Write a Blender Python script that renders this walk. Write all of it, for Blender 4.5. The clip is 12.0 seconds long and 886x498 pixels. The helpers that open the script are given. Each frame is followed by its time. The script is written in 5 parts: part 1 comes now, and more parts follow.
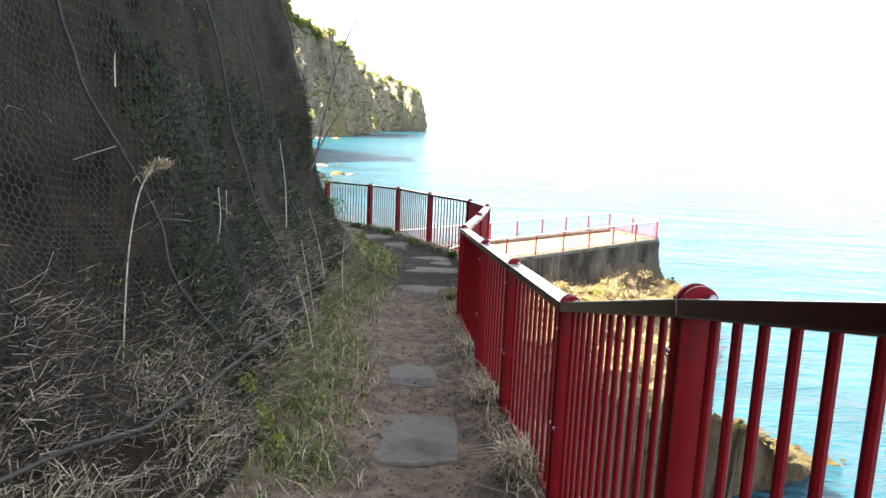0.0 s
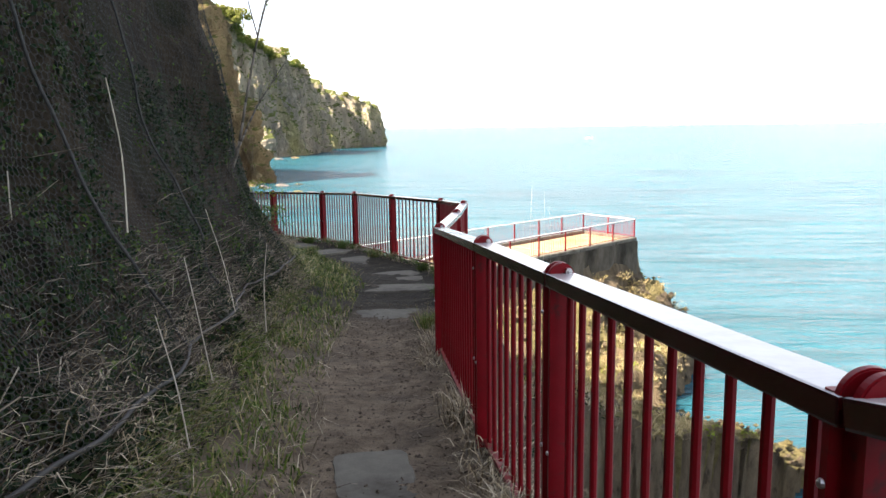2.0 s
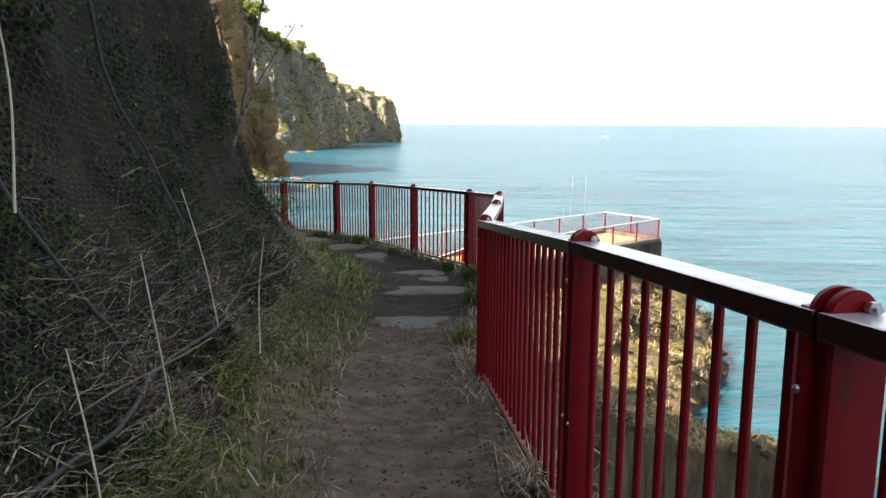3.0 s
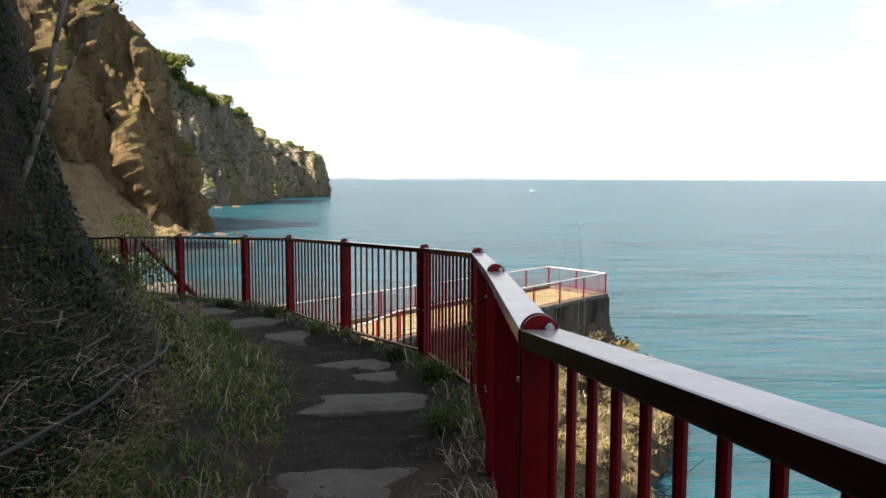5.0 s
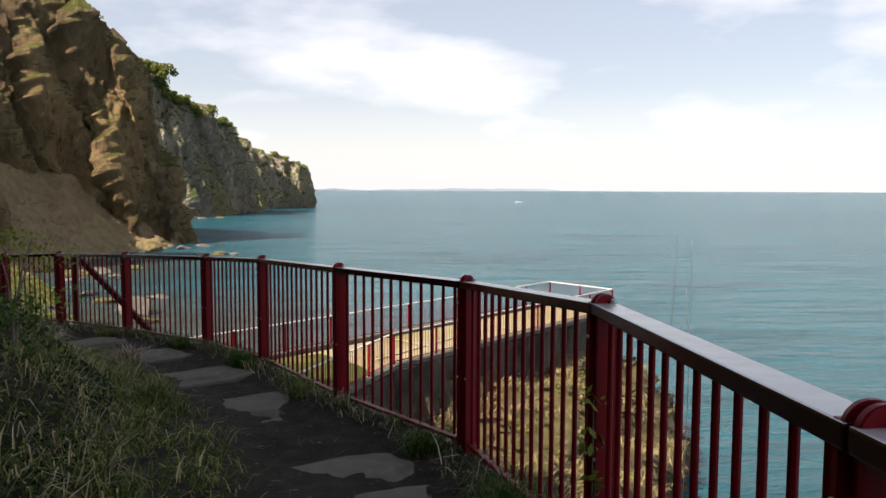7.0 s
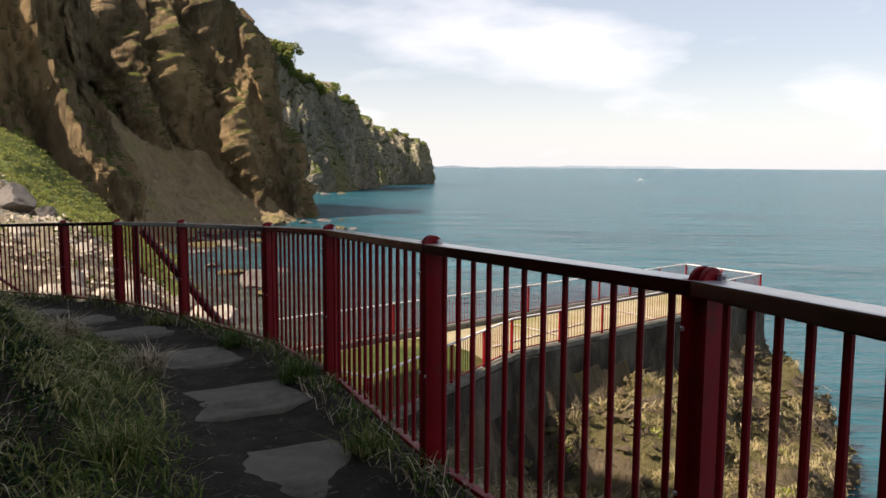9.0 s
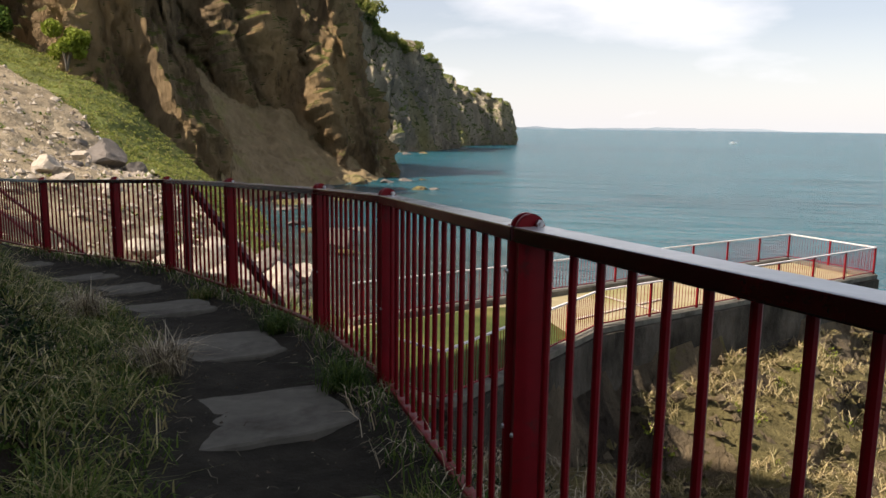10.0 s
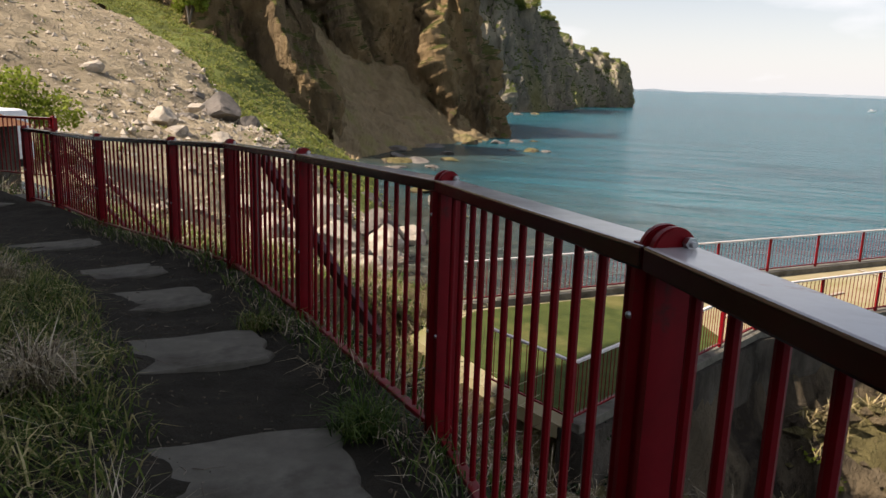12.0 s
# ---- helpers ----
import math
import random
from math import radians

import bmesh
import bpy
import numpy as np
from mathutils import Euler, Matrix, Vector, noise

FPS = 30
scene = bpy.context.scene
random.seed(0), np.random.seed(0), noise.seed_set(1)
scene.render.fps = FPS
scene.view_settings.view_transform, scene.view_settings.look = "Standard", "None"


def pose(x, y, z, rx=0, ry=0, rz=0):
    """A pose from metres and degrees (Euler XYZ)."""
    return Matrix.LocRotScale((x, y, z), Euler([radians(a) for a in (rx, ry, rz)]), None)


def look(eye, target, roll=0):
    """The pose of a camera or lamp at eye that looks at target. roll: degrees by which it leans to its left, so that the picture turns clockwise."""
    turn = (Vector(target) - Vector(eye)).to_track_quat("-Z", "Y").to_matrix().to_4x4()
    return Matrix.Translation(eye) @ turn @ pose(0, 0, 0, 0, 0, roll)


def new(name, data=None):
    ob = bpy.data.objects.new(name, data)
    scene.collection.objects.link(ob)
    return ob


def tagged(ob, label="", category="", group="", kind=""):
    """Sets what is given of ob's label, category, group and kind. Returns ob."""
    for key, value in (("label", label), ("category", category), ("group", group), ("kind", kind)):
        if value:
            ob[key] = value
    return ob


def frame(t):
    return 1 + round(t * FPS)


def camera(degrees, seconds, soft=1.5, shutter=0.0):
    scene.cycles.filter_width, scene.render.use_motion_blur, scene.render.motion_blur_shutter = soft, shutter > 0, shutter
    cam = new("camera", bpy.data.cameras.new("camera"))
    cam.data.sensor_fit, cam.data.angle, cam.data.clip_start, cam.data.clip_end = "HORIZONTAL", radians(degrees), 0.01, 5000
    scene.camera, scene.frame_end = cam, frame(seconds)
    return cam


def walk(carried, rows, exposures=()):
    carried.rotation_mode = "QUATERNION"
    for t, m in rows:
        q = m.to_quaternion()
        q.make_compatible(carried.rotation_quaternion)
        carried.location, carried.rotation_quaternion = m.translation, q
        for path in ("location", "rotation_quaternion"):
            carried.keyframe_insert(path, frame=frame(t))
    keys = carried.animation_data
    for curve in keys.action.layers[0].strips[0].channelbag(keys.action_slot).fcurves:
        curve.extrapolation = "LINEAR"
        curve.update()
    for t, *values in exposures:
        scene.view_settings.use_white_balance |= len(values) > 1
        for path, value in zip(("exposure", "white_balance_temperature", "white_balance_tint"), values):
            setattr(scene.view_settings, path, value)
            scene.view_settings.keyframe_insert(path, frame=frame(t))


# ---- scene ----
cam = camera(60.2, 12.0)
PATH = [
    (0, (0.856, -1.715, 1.444), (0.668, 0.244, 1.091), 2.4),
    (0.5, (0.776, -1.105, 1.382), (0.695, 0.862, 1.029), 1.7),
    (1, (0.718, -0.48, 1.282), (0.795, 1.479, 0.891), 0.2),
    (1.5, (0.664, 0.179, 1.123), (0.605, 2.153, 0.806), -0.0),
    (2, (0.603, 0.859, 0.942), (0.499, 2.831, 0.624), -0.8),
    (2.5, (0.447, 1.468, 0.801), (0.264, 3.437, 0.501), -0.6),
    (3, (0.311, 2.185, 0.739), (0.175, 4.154, 0.412), 0.2),
    (3.2, (0.252, 2.478, 0.729), (0.119, 4.457, 0.475), 0.1),
    (4.8, (0.001, 4.983, 0.463), (-0.017, 6.976, 0.304), -0.4),
    (5, (-0.04, 5.309, 0.482), (0.004, 7.3, 0.296), 0.1),
    (5.5, (-0.179, 6.03, 0.458), (-0.099, 8.026, 0.35), 0.9),
    (6, (-0.248, 6.697, 0.41), (-0.245, 8.69, 0.244), 0.5),
    (6.5, (-0.358, 7.37, 0.402), (-0.21, 9.358, 0.246), -0.1),
    (7, (-0.409, 8.062, 0.369), (-0.327, 10.054, 0.212), 0.2),
    (7.2, (-0.443, 8.331, 0.347), (-0.416, 10.324, 0.173), 0.1),
    (8.8, (-0.506, 10.436, 0.134), (-0.708, 12.416, -0.067), -0.7),
    (9, (-0.545, 10.717, 0.097), (-0.768, 12.692, -0.12), 0.3),
    (9.5, (-0.642, 11.382, 0.065), (-0.995, 13.329, -0.226), 0.7),
    (10, (-0.758, 12.027, 0.022), (-1.184, 13.955, -0.298), 0.8),
    (10.5, (-0.958, 12.707, -0.012), (-1.546, 14.589, -0.343), 1.1),
    (11, (-1.215, 13.3, -0.028), (-1.858, 15.173, -0.302), 1.2),
    (11.5, (-1.53, 14.018, -0.065), (-2.283, 15.84, -0.404), 1.7),
    (12, (-1.86, 14.597, -0.082), (-2.541, 16.428, -0.509), 1.9),
]
walk(cam, [(t, look(e, a, r)) for t, e, a, r in PATH],
     [(0.0, 2.85, 6950, 17), (1.5, 2.4, 6950, 17), (2.5, 2.1, 6950, 17), (3.2, 1.85, 6950, 17), (5.0, 1.28, 6950, 17), (6.0, 1.08, 6950, 17),
      (7.0, 0.9, 6950, 17), (9.5, 0.84, 6950, 17), (12.0, 0.78, 6950, 17)])

# ---- light ----
TO_SUN = Vector((-0.82, -0.57, 1.02)).normalized()
world = bpy.data.worlds.new("world")
scene.world = world
world.use_nodes = True
wn, wl = world.node_tree.nodes, world.node_tree.links
wn.clear()
sky = wn.new("ShaderNodeTexSky")
sky.sky_type, sky.sun_disc = "NISHITA", False
sky.sun_elevation = math.asin(TO_SUN.z)
sky.sun_rotation = math.atan2(TO_SUN.x, TO_SUN.y)
sky.dust_density, sky.air_density, sky.ozone_density = 1.0, 1.0, 1.0
wc = wn.new("ShaderNodeTexCoord")
wm = wn.new("ShaderNodeMapping")
wm.inputs["Scale"].default_value = (1.0, 1.0, 3.2)
wnoise = wn.new("ShaderNodeTexNoise")
wnoise.inputs["Scale"].default_value, wnoise.inputs["Detail"].default_value = 3.0, 7.0
wramp = wn.new("ShaderNodeValToRGB")
wramp.color_ramp.elements[0].position, wramp.color_ramp.elements[0].color = 0.46, (0.3, 0.3, 0.3, 1)
wramp.color_ramp.elements[1].position, wramp.color_ramp.elements[1].color = 0.66, (1, 1, 1, 1)
wmix = wn.new("ShaderNodeMix")
wmix.data_type = "RGBA"
wmix.inputs["B"].default_value = (8.5, 9.0, 9.5, 1)
wbg = wn.new("ShaderNodeBackground")
wbg.inputs["Strength"].default_value = 0.073
wout = wn.new("ShaderNodeOutputWorld")
wl.new(wc.outputs["Generated"], wm.inputs["Vector"])
wl.new(wm.outputs["Vector"], wnoise.inputs["Vector"])
wl.new(wnoise.outputs["Fac"], wramp.inputs["Fac"])
wsep = wn.new("ShaderNodeSeparateXYZ")
wl.new(wc.outputs["Generated"], wsep.inputs["Vector"])
whaze = wn.new("ShaderNodeMapRange")
whaze.inputs["From Min"].default_value, whaze.inputs["From Max"].default_value = 0.0, 0.22
whaze.inputs["To Min"].default_value, whaze.inputs["To Max"].default_value = 0.72, 0.0
wl.new(wsep.outputs["Z"], whaze.inputs["Value"])
wmax = wn.new("ShaderNodeMath")
wmax.operation = "MAXIMUM"
wthin = wn.new("ShaderNodeMapRange")
wthin.inputs["From Min"].default_value, wthin.inputs["From Max"].default_value = 0.3, 0.75
wthin.inputs["To Min"].default_value, wthin.inputs["To Max"].default_value = 1.0, 0.4
wl.new(wsep.outputs["Z"], wthin.inputs["Value"])
wfade = wn.new("ShaderNodeMath")
wfade.operation = "MULTIPLY"
wl.new(wramp.outputs["Color"], wfade.inputs[0])
wl.new(wthin.outputs["Result"], wfade.inputs[1])
wl.new(wfade.outputs[0], wmax.inputs[0])
wl.new(whaze.outputs["Result"], wmax.inputs[1])
wl.new(wmax.outputs[0], wmix.inputs["Factor"])
wl.new(sky.outputs["Color"], wmix.inputs["A"])
wl.new(wmix.outputs["Result"], wbg.inputs["Color"])
wl.new(wbg.outputs["Background"], wout.inputs["Surface"])

sun_data = bpy.data.lights.new("sun", "SUN")
sun_data.energy, sun_data.angle, sun_data.color = 5.0, radians(0.5), (1.0, 0.93, 0.82)
sun = new("sun", sun_data)
sun.matrix_world = look(TO_SUN * 300, (0, 0, 0))


# ---- materials ----
def socket_mix(nt, fac, a, b):
    m = nt.nodes.new("ShaderNodeMix")
    m.data_type = "RGBA"
    for key, v in (("Factor", fac), ("A", a), ("B", b)):
        if isinstance(v, bpy.types.NodeSocket):
            nt.links.new(v, m.inputs[key])
        else:
            m.inputs[key].default_value = v if key == "Factor" else (*v, 1)
    return m.outputs["Result"]


def tex(nt, scale, detail=6.0, rough=0.6, stretch=(1, 1, 1), kind="ShaderNodeTexNoise", distort=0.0):
    c = nt.nodes.new("ShaderNodeTexCoord")
    mp = nt.nodes.new("ShaderNodeMapping")
    mp.inputs["Scale"].default_value = stretch
    n = nt.nodes.new(kind)
    n.inputs["Scale"].default_value = scale
    if kind == "ShaderNodeTexNoise":
        n.inputs["Detail"].default_value, n.inputs["Roughness"].default_value = detail, rough
        n.inputs["Distortion"].default_value = distort
    nt.links.new(c.outputs["Object"], mp.inputs["Vector"])
    nt.links.new(mp.outputs["Vector"], n.inputs["Vector"])
    return n.outputs["Fac" if kind == "ShaderNodeTexNoise" else "Distance"]


def ramp(nt, fac, lo, hi, a=(0, 0, 0), b=(1, 1, 1)):
    r = nt.nodes.new("ShaderNodeValToRGB")
    r.color_ramp.elements[0].position, r.color_ramp.elements[0].color = lo, (*a, 1)
    r.color_ramp.elements[1].position, r.color_ramp.elements[1].color = hi, (*b, 1)
    nt.links.new(fac, r.inputs["Fac"])
    return r.outputs["Color"]


def material(name, color, rough=0.8, metal=0.0):
    m = bpy.data.materials.new(name)
    m.use_nodes = True
    nt = m.node_tree
    p = nt.nodes["Principled BSDF"]
    p.inputs["Roughness"].default_value, p.inputs["Metallic"].default_value = rough, metal
    if isinstance(color, bpy.types.NodeSocket):
        nt.links.new(color, p.inputs["Base Color"])
    else:
        p.inputs["Base Color"].default_value = (*color, 1)
    return m, nt, p


def bump(nt, p, height, strength, distance):
    b = nt.nodes.new("ShaderNodeBump")
    b.inputs["Strength"].default_value, b.inputs["Distance"].default_value = strength, distance
    nt.links.new(height, b.inputs["Height"])
    nt.links.new(b.outputs["Normal"], p.inputs["Normal"])


def surface(name, a, b, scale, rough=0.85, stain=None, stain_scale=1.0, stain_range=(0.5, 0.68), stretch=(1, 1, 1),
            bump_scale=None, bump_strength=0.5, bump_distance=0.02, metal=0.0):
    """Two tones of grain, optional stains at a larger scale, and fine relief."""
    m, nt, p = material(name, a, rough, metal)
    if rough >= 0.9:
        p.inputs["Specular IOR Level"].default_value = 0.15
    c = socket_mix(nt, ramp(nt, tex(nt, scale, 8, 0.65, stretch), 0.32, 0.68), a, b)
    if stain:
        c = socket_mix(nt, ramp(nt, tex(nt, stain_scale, 5, 0.6, stretch), *stain_range), c, stain)
    nt.links.new(c, p.inputs["Base Color"])
    bump(nt, p, tex(nt, bump_scale or scale * 1.7, 8, 0.7, stretch), bump_strength, bump_distance)
    return m


def island_tones(name, tones, rough=0.6, translucent=0.0):
    """Leaves and blades: each island takes one of several tones."""
    m, nt, p = material(name, tones[0], rough)
    p.inputs["Specular IOR Level"].default_value = 0.12
    g = nt.nodes.new("ShaderNodeNewGeometry")
    r = nt.nodes.new("ShaderNodeValToRGB")
    while len(r.color_ramp.elements) < len(tones):
        r.color_ramp.elements.new(0.5)
    for i, t in enumerate(tones):
        r.color_ramp.elements[i].position, r.color_ramp.elements[i].color = i / max(1, len(tones) - 1), (*t, 1)
    nt.links.new(g.outputs["Random Per Island"], r.inputs["Fac"])
    nt.links.new(r.outputs["Color"], p.inputs["Base Color"])
    if translucent:
        p.inputs["Transmission Weight"].default_value = 0.0
        t = nt.nodes.new("ShaderNodeBsdfTranslucent")
        mx = nt.nodes.new("ShaderNodeMixShader")
        mx.inputs["Fac"].default_value = translucent
        nt.links.new(r.outputs["Color"], t.inputs["Color"])
        nt.links.new(p.outputs["BSDF"], mx.inputs[1])
        nt.links.new(t.outputs["BSDF"], mx.inputs[2])
        nt.links.new(mx.outputs["Shader"], nt.nodes["Material Output"].inputs["Surface"])
    return m


RED = surface("red paint", (0.15, 0.002, 0.005), (0.21, 0.003, 0.008), 9, 0.42, (0.10, 0.012, 0.012), 14, (0.62, 0.72), bump_scale=60, bump_strength=0.12, bump_distance=0.002)
DARK_RED = surface("weathered dark red paint", (0.055, 0.010, 0.010), (0.09, 0.012, 0.012), 12, 0.55, (0.035, 0.02, 0.015), 5, bump_scale=70, bump_strength=0.2, bump_distance=0.002)
RED.node_tree.nodes["Principled BSDF"].inputs["Specular IOR Level"].default_value = 0.2
RAIL_TOP, nt, p = material("red rail, worn and sky-lit grey top, shaded sides", (0.15, 0.005, 0.01), 0.18)
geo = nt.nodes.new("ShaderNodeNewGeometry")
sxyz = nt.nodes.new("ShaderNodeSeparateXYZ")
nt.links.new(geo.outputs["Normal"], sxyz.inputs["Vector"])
# side faces: red taken near black, shade put into the paint colour
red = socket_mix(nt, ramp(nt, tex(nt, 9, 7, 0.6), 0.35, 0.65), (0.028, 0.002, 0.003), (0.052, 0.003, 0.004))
# upward faces: worn paint plus the sky's reflection, both as pale base colour
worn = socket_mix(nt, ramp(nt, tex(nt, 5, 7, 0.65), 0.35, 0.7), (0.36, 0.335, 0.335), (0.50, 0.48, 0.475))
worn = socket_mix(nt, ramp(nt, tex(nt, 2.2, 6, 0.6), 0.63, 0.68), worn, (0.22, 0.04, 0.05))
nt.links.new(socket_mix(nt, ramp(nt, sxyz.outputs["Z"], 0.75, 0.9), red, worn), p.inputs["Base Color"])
bump(nt, p, tex(nt, 60, 6, 0.6), 0.1, 0.002)
ZINC = surface("zinc", (0.45, 0.45, 0.46), (0.6, 0.6, 0.6), 60, 0.35, metal=1.0, bump_strength=0.05, bump_distance=0.001)
PALE_RAIL = surface("faded pale rail", (0.62, 0.55, 0.52), (0.74, 0.68, 0.66), 10, 0.45, (0.45, 0.16, 0.13), 6, (0.6, 0.7), bump_strength=0.1, bump_distance=0.002)
SOIL, nt, p = material("path of dusty earth turning to concrete darkened for shade", (0.06, 0.05, 0.04), 0.93)
p.inputs["Specular IOR Level"].default_value = 0.15
earth = socket_mix(nt, ramp(nt, tex(nt, 7, 8, 0.65), 0.32, 0.68), (0.088, 0.066, 0.043), (0.240, 0.184, 0.125))
# concrete of the far stretch, with its deeper shade put into the colour
shaded_concrete = socket_mix(nt, ramp(nt, tex(nt, 5, 8, 0.65), 0.32, 0.68), (0.021, 0.019, 0.013), (0.052, 0.045, 0.033))
earth = socket_mix(nt, ramp(nt, tex(nt, 1.4, 5, 0.6), 0.5, 0.68), earth, (0.085, 0.070, 0.052))
where = nt.nodes.new("ShaderNodeTexCoord")
axes = nt.nodes.new("ShaderNodeSeparateXYZ")
nt.links.new(where.outputs["Object"], axes.inputs["Vector"])
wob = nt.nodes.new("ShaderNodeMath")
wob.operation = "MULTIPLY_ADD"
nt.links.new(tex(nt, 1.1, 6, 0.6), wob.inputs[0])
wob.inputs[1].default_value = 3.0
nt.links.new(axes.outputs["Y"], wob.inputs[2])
# blend along y from earth to the shade-darkened tone
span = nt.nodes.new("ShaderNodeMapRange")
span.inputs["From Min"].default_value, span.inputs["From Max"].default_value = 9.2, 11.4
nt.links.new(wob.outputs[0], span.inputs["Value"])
nt.links.new(socket_mix(nt, span.outputs["Result"], earth, shaded_concrete), p.inputs["Base Color"])
bump(nt, p, tex(nt, 42, 8, 0.7), 1.0, 0.022)
CONCRETE = surface("worn path concrete", (0.118, 0.109, 0.086), (0.182, 0.17, 0.138), 5, 0.9, (0.06, 0.053, 0.041), 2.2, (0.50, 0.70), bump_scale=55, bump_strength=0.45, bump_distance=0.008)
WALL = surface("stained sea wall concrete", (0.06, 0.052, 0.04), (0.14, 0.122, 0.098), 1.3, 0.92, (0.028, 0.024, 0.018), 0.7, (0.42, 0.6), (1, 1, 0.5), bump_scale=4, bump_strength=1.0, bump_distance=0.2)
PAVING = surface("terrace screed", (0.26, 0.215, 0.12), (0.35, 0.30, 0.185), 1.2, 0.9, (0.21, 0.19, 0.07), 0.5, (0.5, 0.7), bump_scale=9, bump_strength=0.3, bump_distance=0.02)
# earth tones lowered so the bank's shade is partly in the base colour
HILL = surface("earth bank darkened for shade", (0.011, 0.008, 0.005), (0.064, 0.046, 0.028), 3.4, 0.95, (0.022, 0.023, 0.010), 0.9, (0.52, 0.68), bump_scale=9, bump_strength=1.0, bump_distance=0.16)
WIRE = surface("weathered net wire", (0.012, 0.011, 0.009), (0.042, 0.038, 0.032), 3, 0.7, (0.012, 0.011, 0.01), 0.9, (0.5, 0.62), bump_strength=0.05, bump_distance=0.001)
ROPE = surface("black rope", (0.02, 0.02, 0.02), (0.05, 0.048, 0.044), 30, 0.8)
BARK = surface("grey bark", (0.10, 0.085, 0.07), (0.22, 0.19, 0.16), 14, 0.9, stretch=(1, 1, 0.3), bump_strength=0.6, bump_distance=0.01)
STRAW = island_tones("dry straw and twigs", [(0.075, 0.057, 0.037), (0.188, 0.144, 0.088), (0.375, 0.300, 0.188), (0.650, 0.562, 0.400), (0.112, 0.098, 0.077)], 0.75)
GRASS = island_tones("bank grass", [(0.027, 0.051, 0.011), (0.07, 0.125, 0.020), (0.14, 0.19, 0.035), (0.20, 0.20, 0.07), (0.42, 0.34, 0.17)], 0.6, 0.25)
PALE_GRASS = island_tones("pale bank grass", [(0.022, 0.042, 0.010), (0.064, 0.104, 0.019), (0.12, 0.16, 0.035), (0.28, 0.26, 0.09), (0.62, 0.53, 0.27)], 0.55, 0.3)
STEM = island_tones("grey dead stems", [(0.032, 0.025, 0.017), (0.080, 0.063, 0.045), (0.16, 0.133, 0.10), (0.33, 0.28, 0.215), (0.052, 0.038, 0.025)], 0.8)
DARK_TWIG = island_tones("reddish brown twigs", [(0.05, 0.03, 0.02), (0.10, 0.055, 0.04), (0.16, 0.10, 0.07), (0.08, 0.05, 0.035)], 0.8)
GREEN = island_tones("green leaves", [(0.025, 0.054, 0.012), (0.048, 0.095, 0.019), (0.082, 0.136, 0.027), (0.136, 0.190, 0.041)], 0.55, 0.3)
SPRING = island_tones("fresh spring leaves", [(0.16, 0.22, 0.02), (0.23, 0.28, 0.035), (0.28, 0.31, 0.06), (0.14, 0.18, 0.02)], 0.55, 0.35)
OLIVE = island_tones("dull spring scrub", [(0.15, 0.19, 0.04), (0.22, 0.25, 0.06), (0.28, 0.28, 0.085), (0.19, 0.22, 0.05), (0.32, 0.27, 0.12)], 0.65, 0.5)
DARKLEAF = island_tones("dark creeper leaves", [(0.010, 0.021, 0.010), (0.017, 0.036, 0.015), (0.031, 0.052, 0.020), (0.036, 0.035, 0.015)], 0.6, 0.2)
DRYGRASS = island_tones("dry cliff grass", [(0.29, 0.22, 0.10), (0.40, 0.31, 0.15), (0.50, 0.41, 0.23), (0.22, 0.20, 0.07)], 0.8, 0.2)
BOULDER = surface("pale boulder rock", (0.34, 0.285, 0.22), (0.54, 0.475, 0.385), 0.8, 0.92, (0.16, 0.125, 0.09), 0.6, (0.5, 0.7), bump_scale=3, bump_strength=0.9, bump_distance=0.15)
DARK_BOULDER = surface("dark boulder rock", (0.10, 0.09, 0.078), (0.20, 0.175, 0.15), 0.8, 0.95, bump_scale=3, bump_strength=0.9, bump_distance=0.15)
WHITE = surface("white lacquer", (0.74, 0.75, 0.76), (0.82, 0.82, 0.82), 4, 0.3, bump_strength=0.02, bump_distance=0.002)
ORANGE = surface("orange roof sheet", (0.55, 0.22, 0.09), (0.65, 0.29, 0.13), 3, 0.6, bump_strength=0.1, bump_distance=0.01)
GLASS_DARK = surface("dark window glass", (0.02, 0.025, 0.03), (0.04, 0.045, 0.05), 3, 0.08, bump_strength=0.02, bump_distance=0.001)


def rock_material(name, lit, dark, red, grass, scale, grass_amount, grass_level):
    """Layered cliff rock with upright streaks; grass where the ground lies flatter."""
    m, nt, p = material(name, lit, 0.95)
    p.inputs["Specular IOR Level"].default_value = 0.15
    c = socket_mix(nt, ramp(nt, tex(nt, scale, 8, 0.7, (1, 1, 0.35), distort=0.6), 0.36, 0.62), dark, lit)
    c = socket_mix(nt, ramp(nt, tex(nt, scale * 0.35, 5, 0.6, (1, 1, 0.5)), 0.5, 0.66), c, red)
    c = socket_mix(nt, ramp(nt, tex(nt, scale * 5, 6, 0.7, (1, 1, 0.4)), 0.56, 0.72), c, tuple(v * 0.45 for v in dark))
    g = nt.nodes.new("ShaderNodeNewGeometry")
    sx = nt.nodes.new("ShaderNodeSeparateXYZ")
    nt.links.new(g.outputs["Normal"], sx.inputs["Vector"])
    add = nt.nodes.new("ShaderNodeMath")
    add.operation = "MULTIPLY_ADD"
    nt.links.new(tex(nt, scale * 0.8, 6, 0.7), add.inputs[0])
    add.inputs[1].default_value = grass_amount
    nt.links.new(sx.outputs["Z"], add.inputs[2])
    gcol = socket_mix(nt, ramp(nt, tex(nt, scale * 3, 6, 0.7), 0.35, 0.65), grass, tuple(v * 0.5 for v in grass))
    c = socket_mix(nt, ramp(nt, add.outputs[0], grass_level, grass_level + 0.12), c, gcol)
    nt.links.new(c, p.inputs["Base Color"])
    bump(nt, p, tex(nt, scale * 4, 9, 0.75, (1, 1, 0.5)), 1.0, 0.5 / scale)
    return m


